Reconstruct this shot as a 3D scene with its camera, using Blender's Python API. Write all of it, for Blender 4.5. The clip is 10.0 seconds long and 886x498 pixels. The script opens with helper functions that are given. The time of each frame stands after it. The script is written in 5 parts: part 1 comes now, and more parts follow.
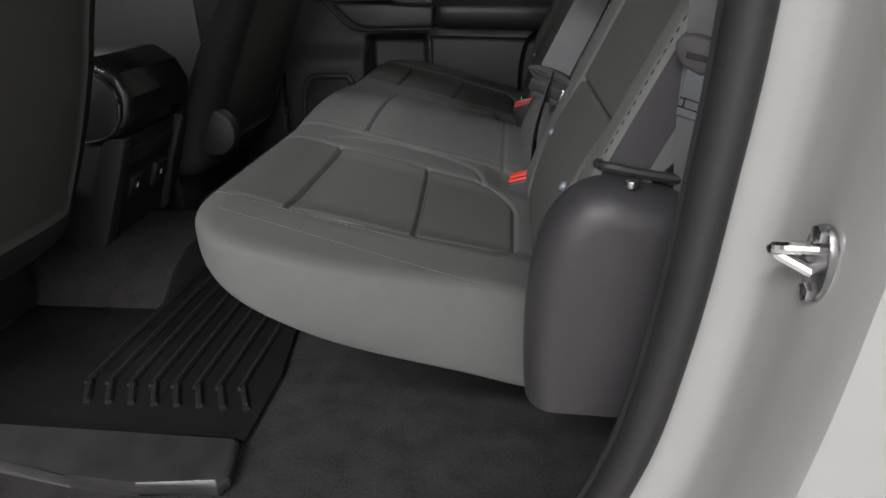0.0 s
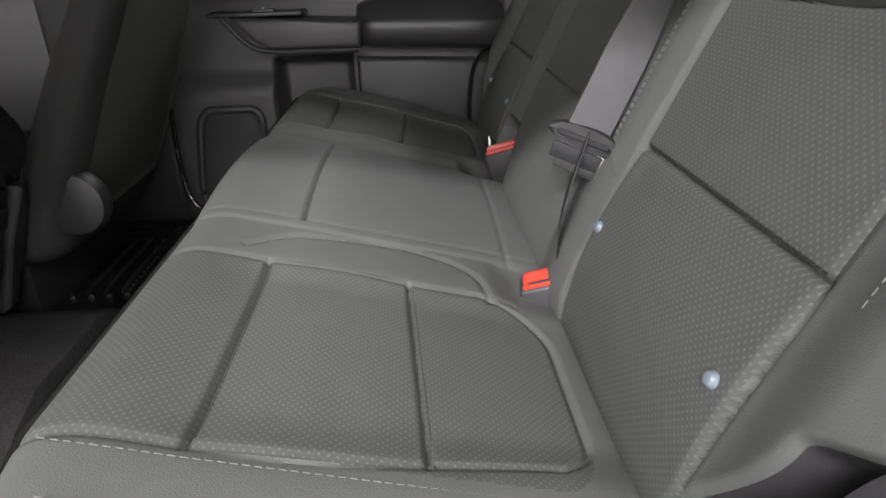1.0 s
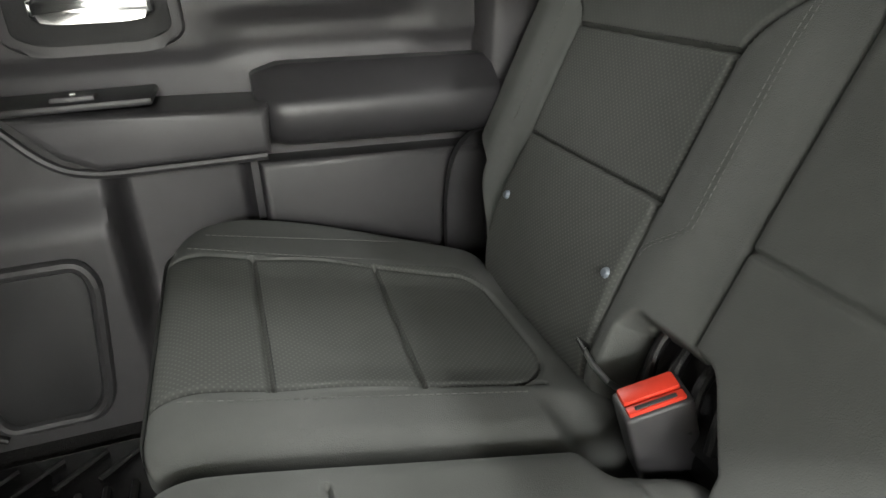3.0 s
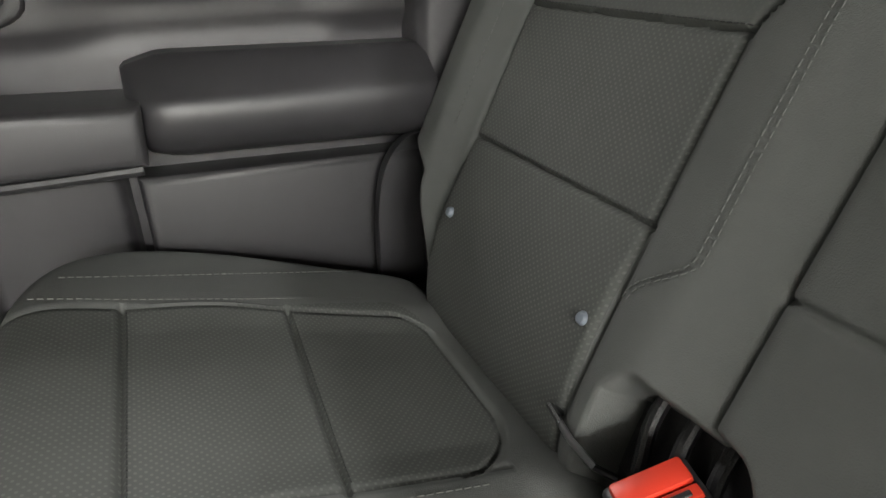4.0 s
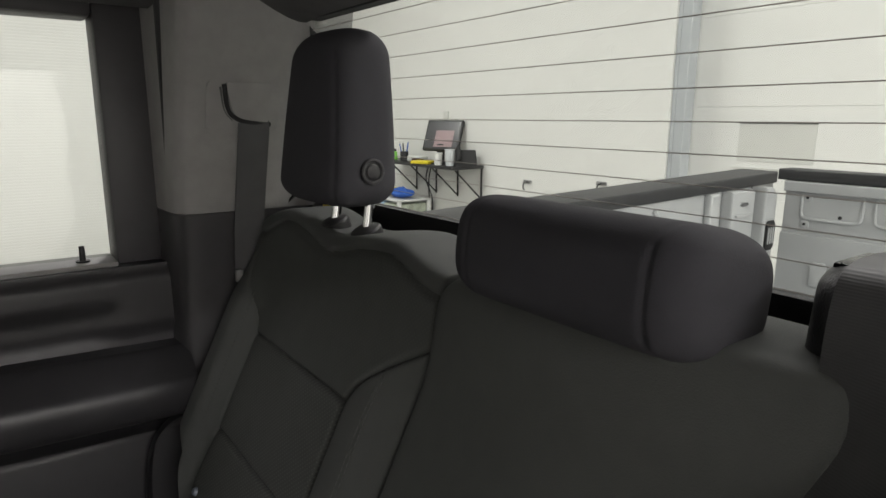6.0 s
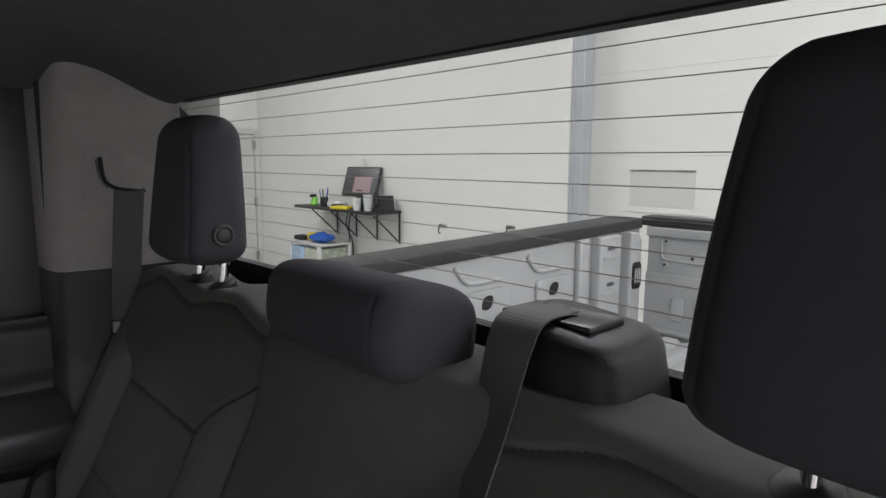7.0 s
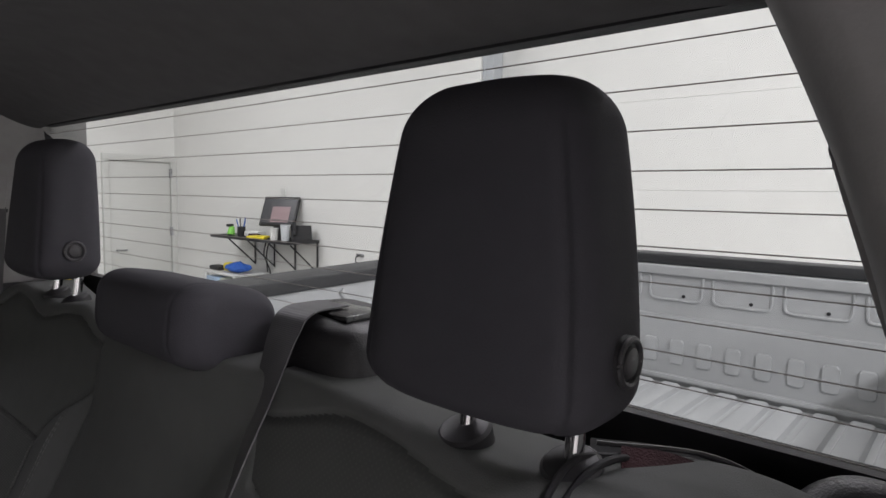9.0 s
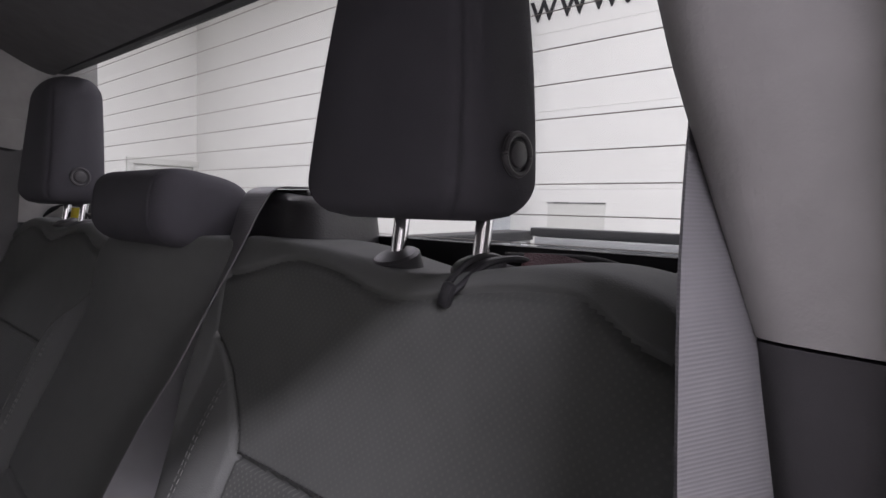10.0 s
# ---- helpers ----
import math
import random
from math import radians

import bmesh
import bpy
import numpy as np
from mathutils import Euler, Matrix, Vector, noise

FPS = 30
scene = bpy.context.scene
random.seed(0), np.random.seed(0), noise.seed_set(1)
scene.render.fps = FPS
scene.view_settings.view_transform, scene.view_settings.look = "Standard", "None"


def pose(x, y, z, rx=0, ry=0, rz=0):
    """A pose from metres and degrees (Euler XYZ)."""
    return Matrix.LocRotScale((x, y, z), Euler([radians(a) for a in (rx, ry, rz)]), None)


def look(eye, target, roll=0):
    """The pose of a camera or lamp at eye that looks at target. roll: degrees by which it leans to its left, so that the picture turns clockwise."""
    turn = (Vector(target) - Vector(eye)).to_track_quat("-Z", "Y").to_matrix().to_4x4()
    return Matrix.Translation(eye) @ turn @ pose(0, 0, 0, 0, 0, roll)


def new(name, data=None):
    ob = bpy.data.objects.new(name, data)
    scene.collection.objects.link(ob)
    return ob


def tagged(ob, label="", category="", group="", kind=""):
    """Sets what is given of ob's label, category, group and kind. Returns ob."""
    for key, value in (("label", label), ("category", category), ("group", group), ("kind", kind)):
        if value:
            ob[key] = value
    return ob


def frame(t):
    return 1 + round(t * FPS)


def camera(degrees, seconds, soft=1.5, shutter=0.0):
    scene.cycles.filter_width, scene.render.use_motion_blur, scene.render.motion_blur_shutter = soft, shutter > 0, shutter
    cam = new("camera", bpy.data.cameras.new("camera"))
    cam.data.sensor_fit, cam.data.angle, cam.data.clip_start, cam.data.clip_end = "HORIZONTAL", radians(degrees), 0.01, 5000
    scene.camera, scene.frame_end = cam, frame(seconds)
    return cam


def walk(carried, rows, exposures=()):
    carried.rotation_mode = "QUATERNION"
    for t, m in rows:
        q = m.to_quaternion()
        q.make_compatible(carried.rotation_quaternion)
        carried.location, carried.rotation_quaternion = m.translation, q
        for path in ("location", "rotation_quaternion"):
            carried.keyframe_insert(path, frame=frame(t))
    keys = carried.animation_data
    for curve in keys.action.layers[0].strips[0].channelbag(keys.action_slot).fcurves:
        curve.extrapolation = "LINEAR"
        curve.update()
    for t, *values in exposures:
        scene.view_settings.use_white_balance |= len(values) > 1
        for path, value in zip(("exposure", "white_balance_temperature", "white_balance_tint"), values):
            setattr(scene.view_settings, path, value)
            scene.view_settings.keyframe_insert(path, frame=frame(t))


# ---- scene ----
cam = camera(71.0, 10.0)
PATH = [
    (0, (0.377, -1.234, 1.464), (0.167, 0.572, 0.631), -1.6),
    (0.5, (0.305, -1.072, 1.464), (0.23, 0.745, 0.633), -2.1),
    (1, (0.261, -0.861, 1.472), (0.333, 0.954, 0.635), -1.9),
    (1.5, (0.197, -0.688, 1.474), (0.367, 1.117, 0.629), -1.8),
    (2, (0.123, -0.522, 1.516), (0.425, 1.262, 0.663), -2.2),
    (2.5, (0.098, -0.328, 1.538), (0.53, 1.417, 0.662), -2.6),
    (2.7, (0.101, -0.262, 1.543), (0.579, 1.473, 0.67), -2.7),
    (3.8, (0.154, -0.027, 1.485), (0.876, 1.621, 0.613), -0.5),
    (4, (0.169, -0.026, 1.497), (0.903, 1.614, 0.62), -1.2),
    (4.5, (0.181, -0.045, 1.564), (1.03, 1.56, 0.727), 0.2),
    (4.8, (0.206, -0.078, 1.63), (1.101, 1.531, 0.848), 0.8),
    (4.9, (0.208, -0.078, 1.64), (1.13, 1.533, 0.894), 0.1),
    (5, (0.21, -0.099, 1.633), (1.156, 1.537, 0.979), 0.3),
    (5.5, (0.219, -0.187, 1.697), (1.262, 1.438, 1.176), 0.5),
    (6, (0.249, -0.297, 1.755), (1.409, 1.279, 1.342), 0.3),
    (6.2, (0.255, -0.333, 1.768), (1.457, 1.218, 1.383), 0.1),
    (7.5, (0.273, -0.584, 1.804), (1.679, 0.819, 1.573), 0.8),
    (8, (0.297, -0.638, 1.807), (1.751, 0.719, 1.595), 1.2),
    (8.5, (0.299, -0.659, 1.803), (1.782, 0.668, 1.604), 1.0),
    (9, (0.286, -0.671, 1.786), (1.788, 0.638, 1.611), 1.0),
    (9.5, (0.281, -0.704, 1.729), (1.796, 0.594, 1.59), 1.0),
    (10, (0.284, -0.771, 1.654), (1.744, 0.59, 1.529), 1.5),
]
EXPOSURES = [(0.0, -1.2, 6400, 13), (0.5, -0.45, 6400, 13), (1.0, -0.08, 6400, 13), (1.5, 0.1, 6400, 12), (2.0, 0.35, 6450, 10), (2.5, 0.75, 6550, 5), (4.0, 1.05, 6600, 7),
             (4.5, 1.1, 6550, 8), (5.0, 1.0, 6650, 8), (5.5, 0.2, 7000, 7), (6.0, -0.75, 6600, 11), (7.5, -1.0, 6250, 18), (9.0, -0.88, 6250, 19), (9.5, -0.85, 6200, 20), (10.0, -0.75, 6150, 25)]
walk(cam, [(t, look(eye, target, roll)) for t, eye, target, roll in PATH], EXPOSURES)

# ---- light ----
world = bpy.data.worlds.new("world")
world.use_nodes = True
world.node_tree.nodes["Background"].inputs[0].default_value = (0.9, 0.95, 1.0, 1)
world.node_tree.nodes["Background"].inputs[1].default_value = 0.05
scene.world = world


def area(name, x, y, z, w, d, watts, colour=(1.0, 0.99, 0.985)):
    lamp = bpy.data.lights.new(name, "AREA")
    lamp.shape, lamp.size, lamp.size_y, lamp.energy, lamp.color = "RECTANGLE", w, d, watts, colour
    ob = new(name, lamp)
    ob.location = (x, y, z)
    return ob


# x, y, length along x, length along y, watts
LAMPS = [(-4.2, -3.7, 2.4, 0.3, 80), (-1.2, -3.7, 2.4, 0.3, 540), (1.8, -3.7, 2.4, 0.3, 130),
         (-3.0, -8.3, 2.4, 0.3, 210), (-0.4, -8.0, 2.4, 0.3, 600), (3.0, -8.3, 2.4, 0.3, 130),
         (-4.5, 4.2, 0.3, 2.4, 26), (-1.0, 4.2, 0.3, 2.4, 80), (1.6, 4.4, 0.3, 2.4, 155), (2.6, 0.6, 0.3, 2.0, 90)]
for lx, ly, lu, lv, lw in LAMPS:
    area("ceiling_lamp", lx, ly, 4.12, lu, lv, lw)

# ---- materials ----


def material(name, colour, rough=0.6, metal=0.0, noise_scale=40.0, noise_mix=0.12, bump=0.0, bump_scale=300.0, spec=0.5,
             stains=0.0, coat=0.0):
    m = bpy.data.materials.new(name)
    m.use_nodes = True
    nt = m.node_tree
    b = nt.nodes["Principled BSDF"]
    b.inputs["Roughness"].default_value, b.inputs["Metallic"].default_value = rough, metal
    b.inputs["Specular IOR Level"].default_value = spec
    b.inputs["Coat Weight"].default_value = coat
    co = nt.nodes.new("ShaderNodeTexCoord")
    n1 = nt.nodes.new("ShaderNodeTexNoise")
    n1.inputs["Scale"].default_value, n1.inputs["Detail"].default_value = noise_scale, 4
    n2 = nt.nodes.new("ShaderNodeTexNoise")
    n2.inputs["Scale"].default_value, n2.inputs["Detail"].default_value = noise_scale / 9, 3
    for n in (n1, n2):
        nt.links.new(co.outputs["Object"], n.inputs["Vector"])
    add = nt.nodes.new("ShaderNodeMath")
    add.operation = "ADD"
    nt.links.new(n1.outputs["Fac"], add.inputs[0])
    nt.links.new(n2.outputs["Fac"], add.inputs[1])
    ramp = nt.nodes.new("ShaderNodeMapRange")
    ramp.inputs["From Min"].default_value, ramp.inputs["From Max"].default_value = 0.6, 1.4
    ramp.inputs["To Min"].default_value, ramp.inputs["To Max"].default_value = 1 - noise_mix, 1 + noise_mix
    nt.links.new(add.outputs[0], ramp.inputs["Value"])
    mul = nt.nodes.new("ShaderNodeVectorMath")
    mul.operation = "SCALE"
    mul.inputs[0].default_value = colour
    nt.links.new(ramp.outputs[0], mul.inputs["Scale"])
    nt.links.new(mul.outputs[0], b.inputs["Base Color"])
    rr = nt.nodes.new("ShaderNodeMapRange")
    rr.inputs["To Min"].default_value, rr.inputs["To Max"].default_value = max(0, rough - 0.08), min(1, rough + 0.08)
    nt.links.new(n2.outputs["Fac"], rr.inputs["Value"])
    nt.links.new(rr.outputs[0], b.inputs["Roughness"])
    if bump:
        n3 = nt.nodes.new("ShaderNodeTexNoise")
        n3.inputs["Scale"].default_value, n3.inputs["Detail"].default_value = bump_scale, 2
        nt.links.new(co.outputs["Object"], n3.inputs["Vector"])
        bp = nt.nodes.new("ShaderNodeBump")
        bp.inputs["Strength"].default_value, bp.inputs["Distance"].default_value = bump, 0.002
        nt.links.new(n3.outputs["Fac"], bp.inputs["Height"])
        nt.links.new(bp.outputs["Normal"], b.inputs["Normal"])
    return m


CLOTH = material("smooth_cloth", (0.105, 0.108, 0.104), 0.85, bump=0.25, bump_scale=900, noise_mix=0.06, spec=0.25)


def woven(name, axis, ground, dot, relief):
    """Dark cloth with a staggered grid of small paler dots; axis: the other direction of the grid besides y."""
    m = material(name, (ground, ground * 1.035, ground * 0.985), 0.9, noise_mix=0.08, spec=0.2)
    nt = m.node_tree
    b = nt.nodes["Principled BSDF"]
    co = nt.nodes.new("ShaderNodeTexCoord")
    sep = nt.nodes.new("ShaderNodeSeparateXYZ")
    nt.links.new(co.outputs["Object"], sep.inputs[0])
    waves = []
    for out, pitch in (("Y", 0.0034), (axis, 0.0031)):
        mul = nt.nodes.new("ShaderNodeMath")
        mul.operation = "MULTIPLY"
        mul.inputs[1].default_value = 2 * math.pi / (2 * pitch)
        nt.links.new(sep.outputs[out], mul.inputs[0])
        sn = nt.nodes.new("ShaderNodeMath")
        sn.operation = "SINE"
        nt.links.new(mul.outputs[0], sn.inputs[0])
        waves.append(sn)
    prod = nt.nodes.new("ShaderNodeMath")
    prod.operation = "MULTIPLY"
    nt.links.new(waves[0].outputs[0], prod.inputs[0])
    nt.links.new(waves[1].outputs[0], prod.inputs[1])
    mr = nt.nodes.new("ShaderNodeMapRange")
    mr.interpolation_type = "SMOOTHSTEP"
    mr.inputs["From Min"].default_value, mr.inputs["From Max"].default_value = 0.35, 0.75
    nt.links.new(prod.outputs[0], mr.inputs["Value"])
    old = b.inputs["Base Color"].links[0].from_socket
    mix = nt.nodes.new("ShaderNodeMix")
    mix.data_type = "RGBA"
    mix.inputs[7].default_value = (dot, dot * 1.025, dot * 0.96, 1)
    nt.links.new(mr.outputs[0], mix.inputs[0])
    nt.links.new(old, mix.inputs[6])
    nt.links.new(mix.outputs[2], b.inputs["Base Color"])
    bp = nt.nodes.new("ShaderNodeBump")
    bp.inputs["Strength"].default_value, bp.inputs["Distance"].default_value = relief, 0.0008
    nt.links.new(mr.outputs[0], bp.inputs["Height"])
    nt.links.new(bp.outputs["Normal"], b.inputs["Normal"])
    return m


WOVEN_SEAT, WOVEN_BACK = woven("woven_cloth_seat", "X", 0.080, 0.114, 0.18), woven("woven_cloth_back", "Z", 0.077, 0.110, 0.16)
WOVEN_UPPER = woven("fine_woven_cloth_back", "Z", 0.084, 0.096, 0.05)
SIDECLOTH = material("side_cloth", (0.034, 0.0325, 0.035), 0.8, bump=0.25, bump_scale=900, noise_mix=0.06, spec=0.25)
HEADCLOTH = material("head_cloth", (0.056, 0.0545, 0.062), 0.85, bump=0.2, bump_scale=900, noise_mix=0.05, spec=0.25)
PLASTIC = material("black_plastic", (0.020, 0.0195, 0.021), 0.45, bump=0.25, bump_scale=600)
TRIM = material("grey_trim_plastic", (0.050, 0.048, 0.051), 0.46, bump=0.10, bump_scale=900)
DOORPLASTIC = material("door_plastic", (0.035, 0.0335, 0.036), 0.48, bump=0.10, bump_scale=900)
PILLAR = material("light_trim_plastic", (0.30, 0.292, 0.286), 0.6, bump=0.1, bump_scale=500)
LINER = material("headliner_cloth", (0.13, 0.126, 0.126), 0.95, bump=0.3, bump_scale=900, spec=0.1)
CARPET = material("carpet", (0.038, 0.0365, 0.0365), 1.0, bump=1.0, bump_scale=500, noise_mix=0.35, noise_scale=200, spec=0.05)
RUBBER = material("mat_rubber", (0.012, 0.0115, 0.012), 0.26, bump=0.2, bump_scale=300)
SEAL = material("seal_rubber", (0.014, 0.0135, 0.015), 0.65, bump=0.1)


def ribbed(name, colour, rough, pitch, depth):
    """A band woven with fine cross ribs; the grid runs up and across."""
    m = material(name, colour, rough, spec=0.5)
    nt = m.node_tree
    b = nt.nodes["Principled BSDF"]
    co = nt.nodes.new("ShaderNodeTexCoord")
    w = nt.nodes.new("ShaderNodeTexWave")
    w.bands_direction = "Z"
    w.inputs["Scale"].default_value = 1 / pitch / 3.2
    w.inputs["Distortion"].default_value = 0.3
    nt.links.new(co.outputs["Object"], w.inputs["Vector"])
    bp = nt.nodes.new("ShaderNodeBump")
    bp.inputs["Strength"].default_value, bp.inputs["Distance"].default_value = depth, 0.0006
    nt.links.new(w.outputs["Fac"], bp.inputs["Height"])
    nt.links.new(bp.outputs["Normal"], b.inputs["Normal"])
    shade = nt.nodes.new("ShaderNodeMapRange")
    shade.inputs["To Min"].default_value, shade.inputs["To Max"].default_value = 0.92, 1.03
    nt.links.new(w.outputs["Fac"], shade.inputs["Value"])
    mul = nt.nodes.new("ShaderNodeVectorMath")
    mul.operation = "SCALE"
    nt.links.new(b.inputs["Base Color"].links[0].from_socket, mul.inputs[0])
    nt.links.new(shade.outputs[0], mul.inputs["Scale"])
    nt.links.new(mul.outputs[0], b.inputs["Base Color"])
    return m


WEBBING = ribbed("belt_webbing", (0.086, 0.085, 0.088), 0.55, 0.0016, 0.22)
CHROME = material("chrome", (0.75, 0.75, 0.76), 0.12, metal=1.0, noise_mix=0.02)
SATIN = material("satin_steel", (0.42, 0.42, 0.43), 0.28, metal=1.0, noise_mix=0.03)
LATCH = material("latch_steel", (0.24, 0.26, 0.30), 0.22, metal=1.0, noise_mix=0.1)
RED = material("red_button", (0.75, 0.05, 0.025), 0.4, noise_mix=0.03)
PAINT = material("white_body_paint", (0.29, 0.29, 0.283), 0.16, noise_mix=0.02, coat=1.0)
BEDPAINT = material("bed_paint", (0.42, 0.425, 0.43), 0.4, noise_mix=0.05, coat=0.2)
WALL = material("white_wall_paint", (0.83, 0.825, 0.80), 0.7, noise_mix=0.03, noise_scale=6)
DOORPAINT = material("door_paint", (0.68, 0.68, 0.65), 0.5, noise_mix=0.03, noise_scale=8)
CONCRETE = material("concrete", (0.36, 0.35, 0.33), 0.5, noise_mix=0.2, noise_scale=5, bump=0.2, bump_scale=60)
YELLOW = material("yellow_plastic", (0.75, 0.6, 0.03), 0.5)
BLUE = material("blue_cloth", (0.03, 0.12, 0.5), 0.8)
GREEN = material("green_plastic", (0.25, 0.7, 0.1), 0.5)
WHITEP = material("white_plastic", (0.7, 0.7, 0.68), 0.4)
STITCH = material("stitch_thread", (0.130, 0.132, 0.126), 0.95)
SNAP = material("snap_plastic", (0.17, 0.195, 0.23), 0.4)
HEATLINE = material("heating_line", (0.33, 0.30, 0.27), 0.6)
DARKRED = material("dark_red_cloth", (0.045, 0.012, 0.016), 0.8, bump=0.6, bump_scale=700)
GLOSSBLACK = material("glossy_black_plastic", (0.014, 0.0135, 0.0145), 0.24, bump=0.08, bump_scale=250, noise_mix=0.2)
# Black sill plastic, colour raised to imitate its sheen, with random mottling.
SILLBLACK = material("sill_sheen_plastic", (0.040, 0.039, 0.040), 0.40, bump=0.12, bump_scale=300, noise_mix=0.35, noise_scale=25)
POCKET = material("pocket_plastic", (0.027, 0.026, 0.028), 0.5, bump=0.10, bump_scale=900)
ARMPAD = material("arm_rest_vinyl", (0.026, 0.025, 0.027), 0.42, bump=0.08, bump_scale=900)
RAILCAP = material("rail_plastic", (0.032, 0.032, 0.034), 0.5, bump=0.1, bump_scale=400, spec=0.45)
# Grey-blue that stands for the shade on the wall return beside the overhead door.
REVEALSHADE = material("reveal_shade", (0.46, 0.48, 0.50), 0.55, noise_mix=0.1, noise_scale=8)
# Rib rubber paler than the mat: reflected light on the ribs put into colour.
RIBSHEEN = material("mat_rib_sheen", (0.022, 0.0215, 0.022), 0.30, bump=0.1, bump_scale=300)
SEATPANEL = material("front_seat_panel", (0.075, 0.076, 0.073), 0.85, bump=0.25, bump_scale=900, noise_mix=0.06, spec=0.25)
# Front seat cloth, its colour lowered to imitate the shade at the front.
SHADEDFRONT = material("shaded_front_cloth", (0.022, 0.0215, 0.022), 0.8, bump=0.25, bump_scale=900, noise_mix=0.06, spec=0.3)

GLASS = bpy.data.materials.new("glass")
GLASS.use_nodes = True
nt = GLASS.node_tree
nt.nodes.clear()
g_out = nt.nodes.new("ShaderNodeOutputMaterial")
g_mix = nt.nodes.new("ShaderNodeMixShader")
g_tr = nt.nodes.new("ShaderNodeBsdfTransparent")
g_gl = nt.nodes.new("ShaderNodeBsdfGlossy")
g_tr.inputs[0].default_value = (0.9, 0.92, 0.9, 1)
g_gl.inputs["Roughness"].default_value = 0.02
g_mix.inputs[0].default_value = 0.035
nt.links.new(g_tr.outputs[0], g_mix.inputs[1])
nt.links.new(g_gl.outputs[0], g_mix.inputs[2])
nt.links.new(g_mix.outputs[0], g_out.inputs[0])

# ---- mesh helpers ----


def mesh_object(name, verts, faces, mat, parent=None, label="", smooth=True):
    me = bpy.data.meshes.new(name)
    me.from_pydata([tuple(v) for v in verts], [], faces)
    me.materials.append(mat)
    if smooth:
        me.shade_smooth()
    ob = new(name, me)
    ob.parent = parent
    return tagged(ob, label)


def part(name, bm, mat, parent=None, label="", smooth=30):
    """One mesh object out of a bmesh; smooth: the angle under which edges are shaded round."""
    bmesh.ops.recalc_face_normals(bm, faces=bm.faces)
    me = bpy.data.meshes.new(name)
    bm.to_mesh(me)
    bm.free()
    me.materials.append(mat)
    if smooth:
        me.shade_smooth()
        me.set_sharp_from_angle(angle=radians(smooth))
    ob = new(name, me)
    ob.parent = parent
    return tagged(ob, label)


def thing(name, label, category, group="", kind=""):
    return tagged(new(name), label, category, group, kind)


def box(bm, x0, x1, y0, y1, z0, z1, bevel=0.0, seg=2, m=None):
    r = bmesh.ops.create_cube(bm, size=1.0)
    vs = r["verts"]
    for v in vs:
        v.co = Vector(((x0 + x1) / 2 + v.co.x * (x1 - x0), (y0 + y1) / 2 + v.co.y * (y1 - y0), (z0 + z1) / 2 + v.co.z * (z1 - z0)))
    if m is not None:
        bmesh.ops.transform(bm, matrix=m, verts=vs)
    if bevel:
        es = list({e for v in vs for e in v.link_edges})
        bmesh.ops.bevel(bm, geom=es, offset=bevel, segments=seg, affect="EDGES", profile=0.5)
    return bm


def boxed(x0, x1, y0, y1, z0, z1, bevel=0.0, seg=2, m=None):
    return box(bmesh.new(), x0, x1, y0, y1, z0, z1, bevel, seg, m)


def cyl(bm, a, b, r, seg=20, r2=None, bevel=0.0):
    a, b = Vector(a), Vector(b)
    d = b - a
    m = Matrix.Translation((a + b) / 2) @ d.to_track_quat("Z", "Y").to_matrix().to_4x4()
    res = bmesh.ops.create_cone(bm, cap_ends=True, segments=seg, radius1=r, radius2=r if r2 is None else r2, depth=d.length, matrix=m)
    if bevel:
        es = [e for e in {e for v in res["verts"] for e in v.link_edges} if any(len(f.verts) > 4 for f in e.link_faces)]
        bmesh.ops.bevel(bm, geom=es, offset=bevel, segments=2, affect="EDGES", profile=0.5)
    return bm


def rounded(w, h, r, seg=6):
    """A loop of 2D points: a rectangle w by h with corners of radius r."""
    out = []
    for cx, cy, a0 in ((w / 2 - r, h / 2 - r, 0), (-w / 2 + r, h / 2 - r, 90), (-w / 2 + r, -h / 2 + r, 180), (w / 2 - r, -h / 2 + r, 270)):
        for k in range(seg + 1):
            a = radians(a0 + 90 * k / seg)
            out.append((cx + r * math.cos(a), cy + r * math.sin(a)))
    return out


def prism(bm, loop, place, d0, d1, bevel=0.0, seg=2):
    """Extrudes a 2D loop: place(u, v, d) gives the point."""
    a = [bm.verts.new(place(u, v, d0)) for u, v in loop]
    b = [bm.verts.new(place(u, v, d1)) for u, v in loop]
    n = len(loop)
    fa, fb = bm.faces.new(a), bm.faces.new(b[::-1])
    for i in range(n):
        bm.faces.new((a[i], a[(i + 1) % n], b[(i + 1) % n], b[i]))
    if bevel:
        bmesh.ops.bevel(bm, geom=list(fa.edges) + list(fb.edges), offset=bevel, segments=seg, affect="EDGES", profile=0.5)
    return bm


def tube(bm, pts, r, seg=8):
    """A round rod along points."""
    pts = [Vector(p) for p in pts]
    rings = []
    for i, p in enumerate(pts):
        d = (pts[min(i + 1, len(pts) - 1)] - pts[max(i - 1, 0)]).normalized()
        q = d.to_track_quat("Z", "Y")
        rings.append([bm.verts.new(p + q @ Vector((r * math.cos(2 * math.pi * k / seg), r * math.sin(2 * math.pi * k / seg), 0))) for k in range(seg)])
    for a, b in zip(rings, rings[1:]):
        for k in range(seg):
            bm.faces.new((a[k], a[(k + 1) % seg], b[(k + 1) % seg], b[k]))
    bm.faces.new(rings[0][::-1])
    bm.faces.new(rings[-1])
    return bm


